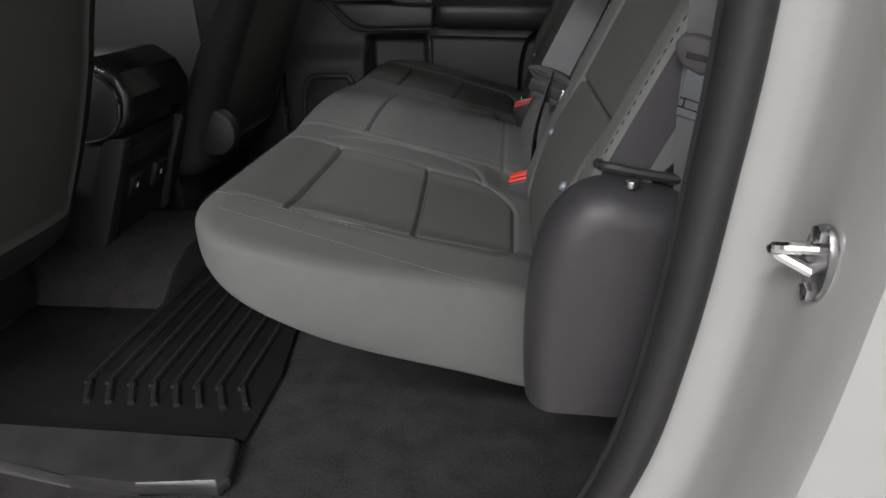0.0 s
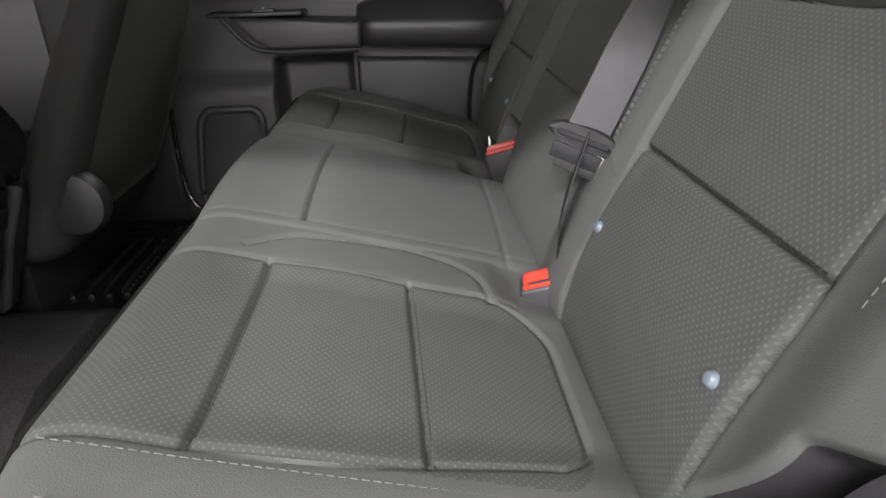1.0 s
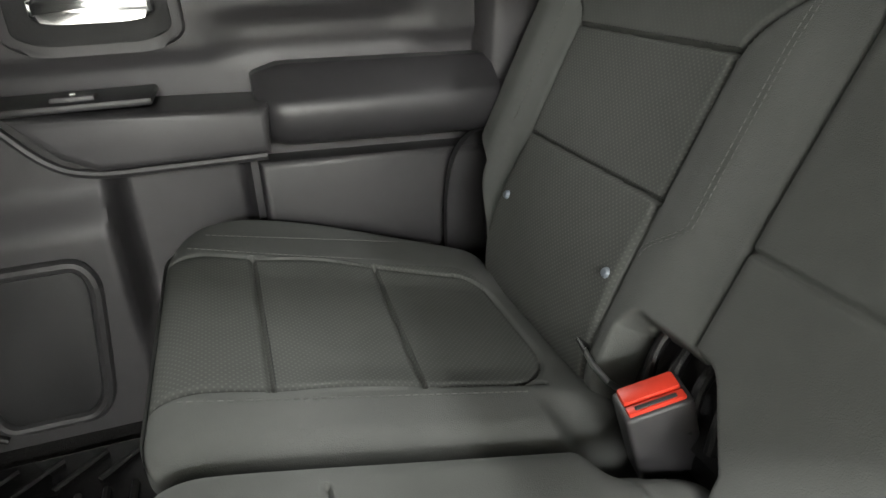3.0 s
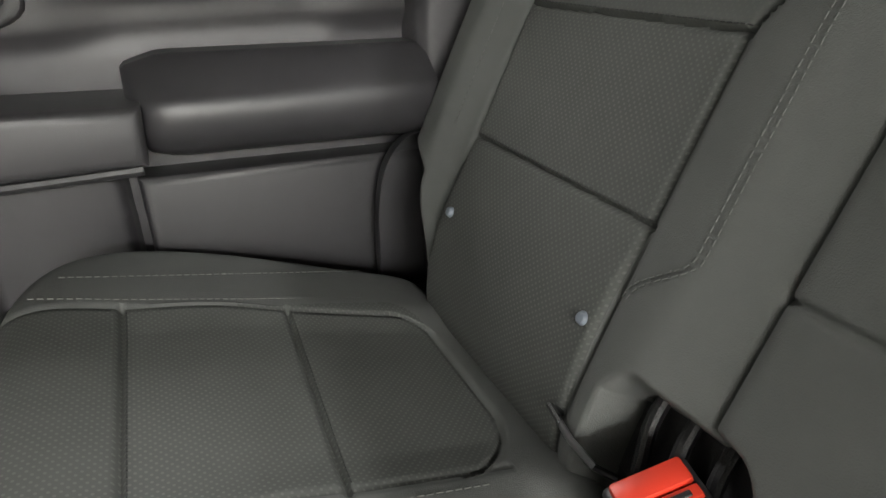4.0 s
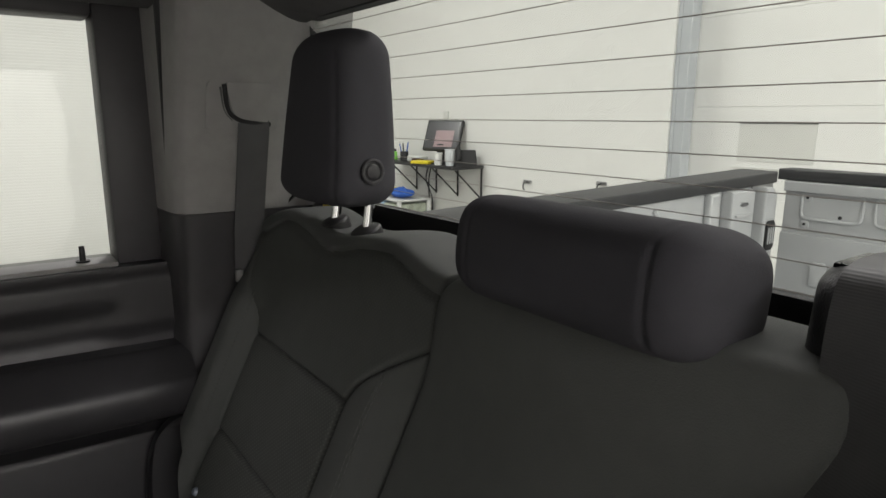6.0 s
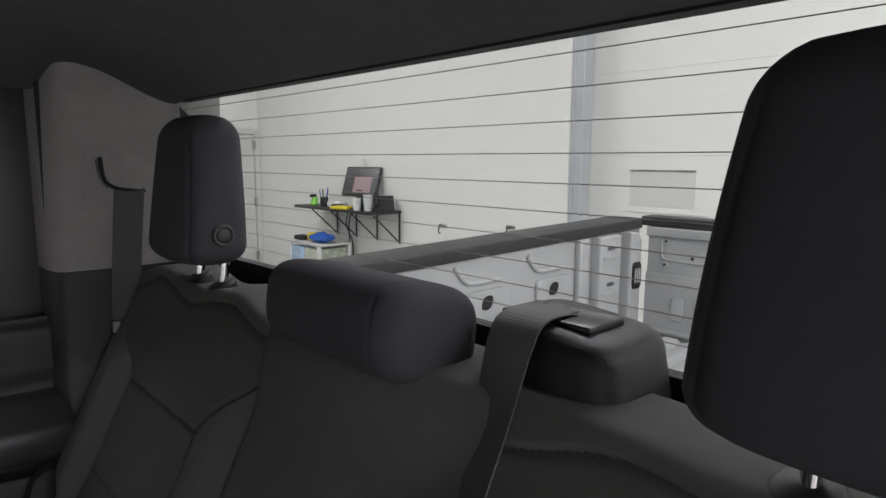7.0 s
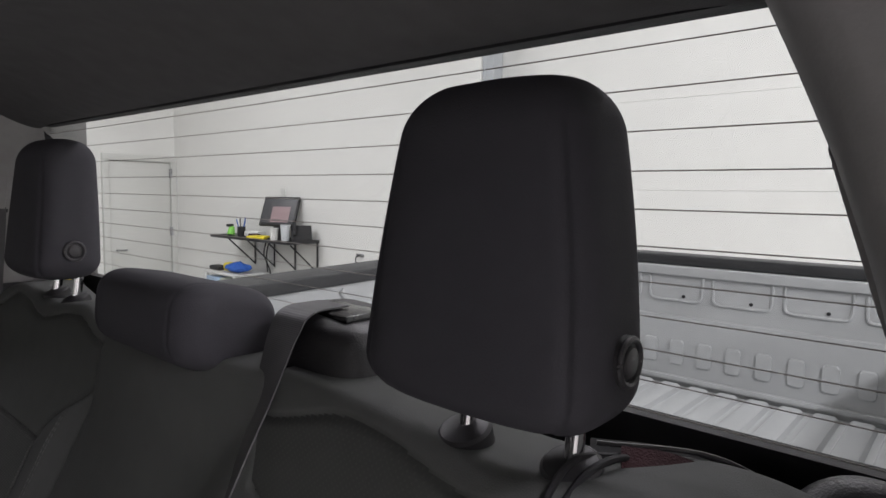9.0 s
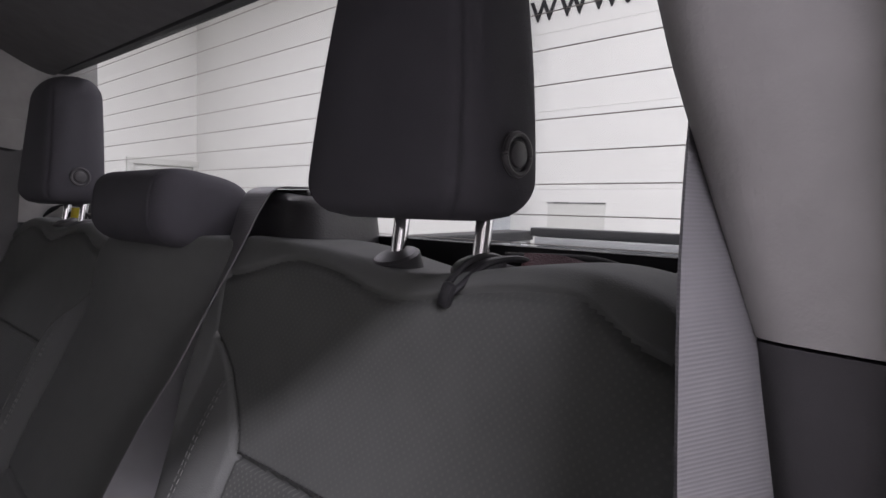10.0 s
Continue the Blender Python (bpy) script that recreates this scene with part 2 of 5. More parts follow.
def strap(bm, pts, sides, width, thick=0.0014):
    """A flat band along points; sides: the way across the band at each point."""
    rows = []
    pts = [Vector(p) for p in pts]
    for i, p in enumerate(pts):
        d = (pts[min(i + 1, len(pts) - 1)] - pts[max(i - 1, 0)]).normalized()
        s = Vector(sides[i] if isinstance(sides, list) else sides)
        s = (s - d * s.dot(d)).normalized()
        n = d.cross(s)
        w = s * width / 2
        t = n * thick / 2
        rows.append([bm.verts.new(q) for q in (p - w - t, p - w * 0.5 - t, p + w * 0.5 - t, p + w - t, p + w + t, p + w * 0.5 + t, p - w * 0.5 + t, p - w + t)])
    for a, b in zip(rows, rows[1:]):
        for k in range(8):
            bm.faces.new((a[k], a[(k + 1) % 8], b[(k + 1) % 8], b[k]))
    bm.faces.new(rows[0][::-1])
    bm.faces.new(rows[-1])
    return bm


def curve_points(pts, n=24):
    """Points on a smooth line through pts."""
    P = [np.array(p, float) for p in pts]
    P = [2 * P[0] - P[1]] + P + [2 * P[-1] - P[-2]]
    out = []
    for i in range(1, len(P) - 2):
        for k in range(n if i < len(P) - 3 else n + 1):
            t = k / n
            a, b, c, d = P[i - 1:i + 3]
            out.append(0.5 * (2 * b + (c - a) * t + (2 * a - 5 * b + 4 * c - d) * t * t + (3 * b - a - 3 * c + d) * t ** 3))
    return out


def sm(a, b, x):
    t = min(1.0, max(0.0, (x - a) / (b - a)))
    return t * t * (3 - 2 * t)


def dent(d, w, depth):
    return -depth * math.exp(-(d / w) ** 2)


# ---- the garage ----
GX0, GX1, GY0, GY1, GH = -9.0, 4.2, -9.0, 7.5, 4.3


def structure(name, bm, mat, label, category):
    return tagged(part(name, bm, mat), label, category, kind="structure")


structure("ground", boxed(GX0 - 0.2, 6.0, GY0 - 0.2, GY1 + 0.2, -0.2, 0), CONCRETE, "grey sealed concrete garage floor under the truck", "floor")
structure("wall_east", boxed(GX1, GX1 + 0.28, 2.38, GY1 + 0.2, 0, GH), WALL, "white painted garage wall behind the truck bed", "wall")
structure("wall_north", boxed(GX0, GX1, GY1, GY1 + 0.2, 0, GH), WALL, "white painted garage side wall with a door in it", "wall")
structure("wall_south", boxed(GX0, 6.0, GY0 - 0.2, GY0, 0, GH), WALL, "white painted garage side wall", "wall")
structure("wall_west", boxed(GX0 - 0.2, GX0, GY0 - 0.2, GY1 + 0.2, 0, GH), WALL, "white painted garage wall ahead of the truck", "wall")
structure("ceiling", boxed(GX0 - 0.2, 6.0, GY0 - 0.2, GY1 + 0.2, GH, GH + 0.2), WALL, "white garage ceiling with strip lights", "ceiling")
structure("wall_lintel", boxed(GX1, GX1 + 0.28, -3.2, 2.38, 3.6, GH), WALL, "white wall above the overhead door", "wall")
structure("wall_pier", boxed(GX1, GX1 + 0.28, GY0, -3.2, 0, GH), WALL, "white wall pier beside the overhead door", "wall")


def overhead_door():
    ob = tagged(thing("door_2", "white sectional overhead garage door, closed", "garage door"), kind="structure")
    for k in range(6):
        part("section", boxed(4.45, 4.50, -3.2, 2.38, 0.0105 + 0.61 * k, 0.0095 + 0.61 * (k + 1), 0.0015, 1), WALL, ob)
    part("notice_sheet", boxed(4.4465, 4.4495, 1.49, 1.99, 1.475, 1.728, 0.001, 1), DOORPAINT, ob, "pale grey sheet on the door")
    part("sheet_holder", boxed(4.440, 4.4495, 1.485, 1.995, 1.7285, 1.740, 0.002, 1), SATIN, ob, "thin holder above the sheet")
    part("sheet_rail", boxed(4.443, 4.4495, 1.40, 2.02, 1.425, 1.436, 0.002, 1), DOORPAINT, ob, "pale rail below the sheet")
    # Added strip in the reveal; its grey-blue colour imitates the shade there.
    bm = boxed(4.215, 4.44, 2.345, 2.377, 0.0, 3.55, 0.004, 1)
    box(bm, 4.215, 4.235, 2.27, 2.344, 0.0, 3.55, 0.004, 1)
    part("reveal_strip", bm, REVEALSHADE, ob, "added grey-blue strip standing for shade in the wall reveal")
    return ob


overhead_door()


def side_door():
    ob = tagged(thing("door_3", "closed pale steel door in the garage wall", "door"), kind="structure")
    part("leaf", boxed(3.36, 4.12, GY1 - 0.03, GY1 - 0.003, 0.01, 2.13, 0.003), DOORPAINT, ob)
    bm = boxed(3.28, 4.20, GY1 - 0.06, GY1 - 0.002, 2.14, 2.22, 0.005)
    box(bm, 4.125, 4.20, GY1 - 0.06, GY1 - 0.002, 0.0, 2.14, 0.005)
    box(bm, 3.28, 3.355, GY1 - 0.06, GY1 - 0.002, 0.0, 2.14, 0.005)
    part("frame", bm, DOORPAINT, ob, "pale steel frame")
    for z in (0.5, 1.24, 2.0):
        part("hinge", boxed(4.105, 4.135, GY1 - 0.07, GY1 - 0.03, z - 0.06, z + 0.06, 0.004), SATIN, ob)
    bm = tube(bmesh.new(), [(3.43, GY1 - 0.02, 1.02), (3.43, GY1 - 0.08, 1.02), (3.54, GY1 - 0.08, 1.02)], 0.011, 8)
    part("lever", bm, SATIN, ob, "steel lever handle")
    return ob


side_door()


def ribbed_door():
    ob = tagged(thing("door_4", "white ribbed roller door in the side wall", "garage door"), kind="structure")
    verts, faces = [], []
    n = 110
    for k in range(n):
        z = 0.02 + 3.4 * k / n
        for dz, y in ((0.0, -0.012), (0.010, -0.0131), (0.020, -0.0131), (0.030, -0.012)):
            verts += [(-6.0, GY1 + y, z + dz), (2.3, GY1 + y, z + dz)]
    for k in range(len(verts) // 2 - 1):
        faces.append((2 * k, 2 * k + 1, 2 * k + 3, 2 * k + 2))
    mesh_object("curtain", verts, faces, WALL, ob, "white ribbed curtain", smooth=False)
    return ob


ribbed_door()


# ---- truck cab ----
FLOOR = 0.85


def cab_floor():
    structure("cab_floor", boxed(-1.9, 0.78, -0.74, 0.80, FLOOR - 0.05, FLOOR), CARPET, "dark grey carpeted cab floor", "floor")
    structure("cab_back_panel", boxed(0.70, 0.80, -0.80, 0.80, FLOOR, 1.575), PLASTIC, "black panel below the rear window", "wall")


def headliner():
    """The roof lining: flat, then rolling down to the top of the rear window and a little towards the sides."""
    def low(x, y):
        return 1.941 - 0.0478 * sm(0.46, 0.655, x) ** 1.4 - 0.030 * sm(0.50, 0.74, abs(y)) ** 1.5
    nx, ny = 70, 50
    xs = [-1.9 + 2.2 * i / 20 for i in range(20)] + [0.30 + 0.350 * i / (nx - 21) for i in range(nx - 20)]
    verts = [(x, -0.745 + 1.49 * j / (ny - 1), low(x, -0.745 + 1.49 * j / (ny - 1))) for x in xs for j in range(ny)]
    faces = [(i * ny + j, i * ny + j + 1, (i + 1) * ny + j + 1, (i + 1) * ny + j) for i in range(nx - 1) for j in range(ny - 1)]
    base = len(verts)
    verts += [(x, y, 1.985) for x in (xs[0], xs[-1]) for y in (-0.745, 0.745)]
    faces += [[base, base + 2, base + 3, base + 1], [j for j in range(ny)] + [base + 1, base], [(nx - 1) * ny + j for j in range(ny)][::-1] + [base + 2, base + 3],
              [i * ny for i in range(nx)][::-1] + [base, base + 2], [i * ny + ny - 1 for i in range(nx)] + [base + 3, base + 1]]
    ob = mesh_object("headliner", verts, faces, LINER)
    ob.data.set_sharp_from_angle(angle=radians(40))
    tagged(ob, "dark grey cloth headliner rolling down to the window", "ceiling", kind="structure")


headliner()


cab_floor()


def surf(name, nu, nv, point, pick, parents):
    """A closed shell of nu by nv points, wrapped round in v; pick(u, v) names the part that a face belongs to.
    parents: name -> (mesh name, material, parent, label)."""
    P = [[point(i / (nu - 1), j / nv) for j in range(nv)] for i in range(nu)]
    groups = {}
    for i in range(nu - 1):
        for j in range(nv):
            groups.setdefault(pick((i + 0.5) / (nu - 1), (j + 0.5) / nv), []).append((i, j))
    out = {}
    for key, cells in groups.items():
        ids, verts, faces = {}, [], []

        def vid(i, j):
            j %= nv
            if (i, j) not in ids:
                ids[(i, j)] = len(verts)
                verts.append(P[i][j])
            return ids[(i, j)]
        for i, j in cells:
            faces.append((vid(i, j), vid(i + 1, j), vid(i + 1, j + 1), vid(i, j + 1)))
        if key == name:
            faces.append([vid(0, j) for j in range(nv)])
            faces.append([vid(nu - 1, j) for j in range(nv)][::-1])
        mname, mat, par, label = parents[key]
        out[key] = mesh_object(mname, verts, faces, mat, par, label)
    return out


def spow(c, n):
    return math.copysign(abs(c) ** (2 / n), c)


class Loop:
    """A rounded oblong with points evenly spaced along it: at(v) gives its two coordinates, each from -1 to 1."""

    def __init__(self, a, b, na, nb):
        th = np.linspace(0, 2 * math.pi, 40001)
        c, s = np.cos(th), np.sin(th)
        self.c = np.sign(c) * np.abs(c) ** (2 / na)
        self.s = np.sign(s) * np.abs(s) ** (2 / nb)
        self.run = np.concatenate(([0], np.cumsum(np.hypot(np.diff(self.c) * a, np.diff(self.s) * b))))
        self.run /= self.run[-1]

    def at(self, v):
        return float(np.interp(v % 1.0, self.run, self.c)), float(np.interp(v % 1.0, self.run, self.s))


CUSHION_LOOP, BACK_LOOP = Loop(0.22, 0.045, 8, 5.0), Loop(0.29, 0.05, 8, 3.2)


# -- seat cushions --
def cushion_top(x):
    return 1.203 - 0.255 * (x - 0.105)


def corner_cut(a):
    """How far the rounded rear corners of a woven panel draw forward at a distance from the middle."""
    q, p = max(0.0, (0.362 - a) / 0.090), max(0.0, (a - 0.500) / 0.055)
    return 0.090 * (1 - math.sqrt(max(0.0, 1 - min(1.0, q) ** 2))) + 0.050 * (1 - math.sqrt(max(0.0, 1 - min(1.0, p) ** 2)))


def insert_id(x, y):
    """Which woven panel of a place (mirrored to positive y) is under the point: 0 none."""
    first, second = (0.105, 0.247) if y < 0 else (0.098, 0.233)
    y = abs(y)
    if not (0.279 < y < 0.548) or x < -0.05:
        return 0
    back = 0.384
    if x > back - corner_cut(y):
        return 0
    return 1 if x < first else 2 if x < second + 0.05 * (y - 0.3) else 3


MID_LINE = np.array(curve_points([(0.079, -0.252, 0), (0.097, -0.230, 0), (0.124, -0.211, 0), (0.168, -0.200, 0), (0.210, -0.196, 0), (0.255, -0.198, 0), (0.290, -0.209, 0), (0.313, -0.225, 0), (0.327, -0.250, 0), (0.332, -0.285, 0)], 8))


def near_middle_line(x, y):
    return float(np.min(np.hypot(MID_LINE[:, 0] - x, MID_LINE[:, 1] - y))) if -0.36 < y < -0.12 and x < 0.36 else 1.0


def cushion_dent(x, y, lo, hi):
    a = abs(y)
    h = 0.0
    outer = y < -0.19 or y > 0.2
    if outer:
        for edge in (0.279, 0.548):
            if x < 0.36:
                h += dent(a - edge, 0.0036, 0.003 if edge > 0.5 or y > 0 else 0.002)
        back = 0.384 - corner_cut(a)
        if 0.275 < a < 0.552:
            h += dent(x - back, 0.0036, 0.005)
            h += dent(x - (0.105 if y < 0 else 0.098), 0.0025, 0.0065)
            h += dent(x - (0.247 if y < 0 else 0.233) - 0.05 * (a - 0.3), 0.0025, 0.0065)
            h += 0.004 * math.sin(math.pi * min(1, max(0, (x - 0.105) / 0.142)))
        h -= 0.008 * sm(0.26, 0.32, a) * (1 - sm(0.50, 0.58, a)) * sm(0.05, 0.12, x)
        h += dent(near_middle_line(x, y), 0.0045, 0.0035)
    else:
        h += 0.016 * math.cos(min(1.0, abs(y) / 0.2) * math.pi / 2) ** 0.9
        h += dent(x - 0.125, 0.0025, 0.0065) if -0.175 < y < 0.16 else 0
        h += dent(x - 0.365, 0.004, 0.0018)
        h += dent(near_middle_line(x, y), 0.0045, 0.0035)
        h += dent(y + 0.172, 0.003, 0.0010)
    for by in (-0.235, 0.195):
        h -= (0.035 if by > 0 else 0.010) * sm(0.33, 0.37, x) * math.exp(-((y - by) / 0.05) ** 4)
    return h


def cushion(label, y0, y1, outer_low, outer_high):
    ob = thing("seat_cushion", label, "car seat", "rear bench")
    nu, nv = 290 if y1 - y0 > 0.6 else 165, 560

    def place(u, v):
        y = y0 + (y1 - y0) * u
        dl, dh = y - y0, y1 - y
        x0, x1, b = 0.0, 0.445, 1.0
        for d, out in ((dl, outer_low), (dh, outer_high)):
            r = 0.15 if out else 0.05
            if d < r:
                q = 1 - d / r
                x0 += (0.11 if out else 0.025) * (1 - math.sqrt(max(0, 1 - q * q)))
            if out and d < 0.10:
                q = 1 - d / 0.10
                x1 -= 0.02 * q
            r = 0.024 if out else 0.03
            low = 0.80 if out else 0.62
            if d < r:
                q = 1 - d / r
                b *= low + (1 - low) * math.sqrt(max(0, 1 - q ** 2))
        C, S = CUSHION_LOOP.at(v)
        x = (x0 + x1) / 2 - (x1 - x0) / 2 * C
        half = 0.033 + 0.038 * max(0.0, x) / 0.42
        z = cushion_top(x) - half + half * b * S
        if x < 0.05:
            z -= 0.012 * (1 - max(0, x) / 0.05) ** 2 * (1 if S > 0 else -1)
        if S > 0.2:
            z += cushion_dent(x, y, y0, y1) * sm(0.2, 0.6, S)
        # the ends draw in towards the back
        if (outer_low and y < -0.4) or (outer_high and y > 0.4):
            y = math.copysign(abs(y) - 0.055 * sm(0.15, 0.42, x) * sm(0.4, 0.69, abs(y)), y)
        return (x, y, z)

    def pick(u, v):
        x, y, z = place(u, v)
        if CUSHION_LOOP.at(v)[1] > 0.35 and (y < -0.19 or y > 0.2):
            k = insert_id(x, y)
            if k:
                return k
        return "cover"
    made = surf("cover", nu, nv, place, pick, {"cover": ("cover", CLOTH, ob, "smooth dark grey cloth cover"), 1: ("insert_panel", WOVEN_SEAT, ob, "dotted woven cloth panel"),
                                         2: ("insert_panel", WOVEN_SEAT, ob, "dotted woven cloth panel"), 3: ("insert_panel", WOVEN_SEAT, ob, "dotted woven cloth panel")})
    made["cover"].data.set_sharp_from_angle(angle=radians(46))
    return ob


SEAT_TWO = cushion("dark grey cloth rear seat cushion for two places", -0.675, 0.190, True, False)
SEAT_ONE = cushion("dark grey cloth rear seat cushion for one place", 0.198, 0.69, False, True)

# -- backrests --
BX, BZ = 0.386, 1.112
DX, DZ = 0.430, 0.903


def back_point(s, y, n):
    """s up along the backrest, n forward of its plane."""
    return (BX + DX * s - DZ * n, y, BZ + DZ * s + DX * n)


SPLIT = 0.176


def inner_edge(s):
    return 0.291 - 0.120 * min(1.0, max(0.0, (s - 0.360) / 0.105)) ** 1.7


def outer_edge(s):
    return 0.574 + 0.078 * sm(0.365, 0.455, s)


def top_edge(a):
    return 0.546 - 0.022 * math.exp(-((a - 0.43) / 0.07) ** 2) - 0.026 * sm(0.30, 0.18, a) - 0.032 * sm(0.57, 0.65, a)


def back_dent(s, y):
    a = abs(y)
    h = 0.003 * math.sin(math.pi * min(1, max(0, s / 0.5))) - 0.004 + 0.024 * sm(0.42, 0.54, s)
    if y > SPLIT or y < -0.19:
        h += 0.008 * math.exp(-((a - 0.245) / 0.04) ** 2) * (1 - sm(0.36, 0.46, s))
        h += 0.017 * sm(0.575, 0.645, a) * (1 - sm(0.40, 0.5, s))
        if s < top_edge(a) + 0.01:
            h += dent(a - inner_edge(s), 0.0042, 0.006) + dent(a - outer_edge(s), 0.0032, 0.003)
        if inner_edge(s) < a < outer_edge(s):
            h += dent(s - 0.217, 0.0026, 0.007) + dent(s - 0.365, 0.0026, 0.007)
            h += 0.006 * math.sin(math.pi * min(1, max(0, (s - 0.05) / 0.167)))
        h += dent(s - top_edge(a), 0.004, 0.005)
    else:
        h += 0.016 * math.cos(min(1, a / 0.2) * math.pi / 2)
        h += dent(s - 0.217, 0.0026, 0.006)
    return h - 0.048 * back_recess(s, y)


def back_recess(s, y):
    """The hollow low between the two backs, where the buckle comes through: 0 to 1."""
    if y > SPLIT:
        return (1 - sm(0.248, 0.268, y + 0.6 * max(0.0, s - 0.095))) * (1 - sm(0.100, 0.124, s))
    if y > 0.05:
        return sm(-0.010, 0.010, y - 0.104 - 0.75 * max(0.0, s - 0.06)) * (1 - sm(0.104, 0.128, s))
    return 0.0


def back_woven(s, y):
    a = abs(y)
    # Deepest part of the hollow: shadow on the cloth put in as black.
    if back_recess(s, y) > 0.96:
        return 4
    if not (y > SPLIT or y < -0.19):
        return 0
    if not inner_edge(s) < a < outer_edge(s) or s > top_edge(a):
        return 0
    return 1 if s < 0.217 else 2 if s < 0.365 else 3


def backrest(label, y0, y1, outer_low, outer_high):
    ob = thing("folding_bench_back", label, "car seat", "rear bench")
    nu, nv = 290 if y1 - y0 > 0.6 else 165, 560

    def narrowed(s, y):
        """The outer side draws in low down and towards the top."""
        f = 0.045 * (1 - sm(0.150, 0.185, s)) + 0.070 * (1 - sm(0.02, 0.15, s)) + 0.022 * sm(0.38, 0.58, s)
        if (y < 0 and outer_low) or (y > 0 and outer_high):
            return y - math.copysign(f * sm(0.36, 0.69, abs(y)), y)
        return y

    def params(u, v):
        ym = y0 + (y1 - y0) * u
        a = abs(ym)
        top = 0.566 - 0.019 * math.exp(-((a - 0.437) / 0.09) ** 2) - (0.022 * (1 - sm(0.17, 0.30, ym)) if ym > SPLIT else 0.0)
        if -0.19 < ym < SPLIT:
            top = 0.562
        b = 0.050
        for d, out in ((ym - y0, outer_low), (y1 - ym, outer_high)):
            r = 0.020 if out else 0.012
            if not out and d < 0.08 and y0 < 0:
                q = 1 - d / 0.08
                top -= 0.042 * (1 - math.sqrt(max(0, 1 - q * q)))
            if d < r:
                q = 1 - d / r
                b *= (0.2 if out else 0.93) + (0.8 if out else 0.07) * math.sqrt(max(0, 1 - q * q))
            if out and d < 0.12:
                q = 1 - d / 0.12
                top -= 0.05 * (1 - math.sqrt(max(0, 1 - q * q)))
        C, S = BACK_LOOP.at(v)
        full = top + 0.032
        s = full / 2 - (full / 2) * C
        knee = top - 0.013
        if s > knee:
            s = top - 0.013 * math.exp(-(s - knee) / 0.013)
        return s, narrowed(s, ym), b * S * (1 - 0.35 * sm(0.40, 0.58, s)) - 0.050 * (1 - 0.35 * sm(0.40, 0.58, s)), S

    def place(u, v):
        s, y, n, S = params(u, v)
        if S > 0.2:
            n += back_dent(s, y) * sm(0.2, 0.6, S)
        return back_point(s - 0.46 * n * sm(0.44, 0.54, s), y, n)

    def pick(u, v):
        s, y, n, S = params(u, v)
        ym = y0 + (y1 - y0) * u
        if (outer_low and ym - y0 < 0.009) or (outer_high and y1 - ym < 0.009):
            return "side"
        return (back_woven(s, y) if S > 0.2 else 0) or "cover"
    surf("cover", nu, nv, place, pick, {"side": ("side_panel", SIDECLOTH, ob, "darker cloth side panel"), "cover": ("cover", CLOTH, ob, "smooth dark grey cloth cover"), 1: ("insert_panel", WOVEN_BACK, ob, "dotted woven cloth panel"),
                                         2: ("insert_panel", WOVEN_BACK, ob, "dotted woven cloth panel"), 3: ("insert_panel", WOVEN_UPPER, ob, "fine woven cloth panel"), 4: ("recess_shade", PLASTIC, ob, "black colour standing for shade deep behind the buckle")})
    return ob


BACK_TWO = backrest("dark grey cloth rear seat back for two places", -0.690, 0.1752, True, False)
BACK_ONE = backrest("dark grey cloth rear seat back for one place", 0.1766, 0.690, False, True)


def snap_buttons():
    for ob, ys in ((BACK_TWO, (-0.305, -0.553)), (BACK_ONE, (0.308, 0.552))):
        for y in ys:
            c = Vector(back_point(0.130, y, 0.003))
            n = Vector((-DZ, 0, DX))
            bm = cyl(bmesh.new(), c, c + n * 0.006, 0.0068, 20, 0.0045, 0.0015)
            part("snap_button", bm, SNAP, ob, "pale grey snap button")


snap_buttons()


def stitches(name, points, parent, step=0.0075, length=0.0048, mat=STITCH, say="pale thread"):
    """A row of thread stitches along a line."""
    pts = [Vector(p) for p in points]
    bm = bmesh.new()
    run, want = 0.0, 0.0
    for a, b in zip(pts, pts[1:]):
        d = (b - a).length
        while want <= run + d and d > 0:
            c = a + (b - a) * ((want - run) / d)
            q = (b - a).normalized() * length / 2
            tube(bm, [c - q, c + q], 0.0005, 4)
            want += step
        run += d
    return part(name, bm, mat, parent, say)


def cushion_seam(f, parent, lift=0.0008):
    stitches("stitching", [(x, y, cushion_top(x) + cushion_dent(x, y, 0, 0) + lift) for x, y in f], parent)


cushion_seam([(p[0] + 0.002, p[1] - 0.004) for p in MID_LINE], SEAT_TWO)
for at in (0.098, 0.233):
    line = [(at + 0.0045 + 0.05 * (0.29 + 0.25 * k / 60 - 0.3) * (at > 0.2), 0.29 + 0.25 * k / 60) for k in range(61)]
    stitches("stitching", [(x, y, cushion_top(x) + cushion_dent(x, y, 0, 0) + 0.0002) for x, y in line], SEAT_ONE, 0.0062, 0.0038, SEAL, "dark thread")
for at in (0.105, 0.247):
    line = [(at + 0.0045 + 0.05 * (0.29 + 0.25 * k / 60 - 0.3) * (at > 0.2), -0.29 - 0.25 * k / 60) for k in range(61)]
    stitches("stitching", [(x, y, cushion_top(x) + cushion_dent(x, y, 0, 0) + 0.0002) for x, y in line], SEAT_TWO, 0.0062, 0.0038, SEAL, "dark thread")
cushion_seam([(0.03 + 0.30 * k / 60, 0.262) for k in range(61)], SEAT_ONE)
cushion_seam([(0.03 + 0.30 * k / 60, 0.560) for k in range(61)], SEAT_ONE)
cushion_seam([(0.03 + 0.30 * k / 60, -0.560) for k in range(61)], SEAT_TWO)
cushion_seam([(0.05 + 0.30 * k / 60, -0.603 - 0.085 * 0.30 * k / 60) for k in range(61)], SEAT_TWO, 0.0016)
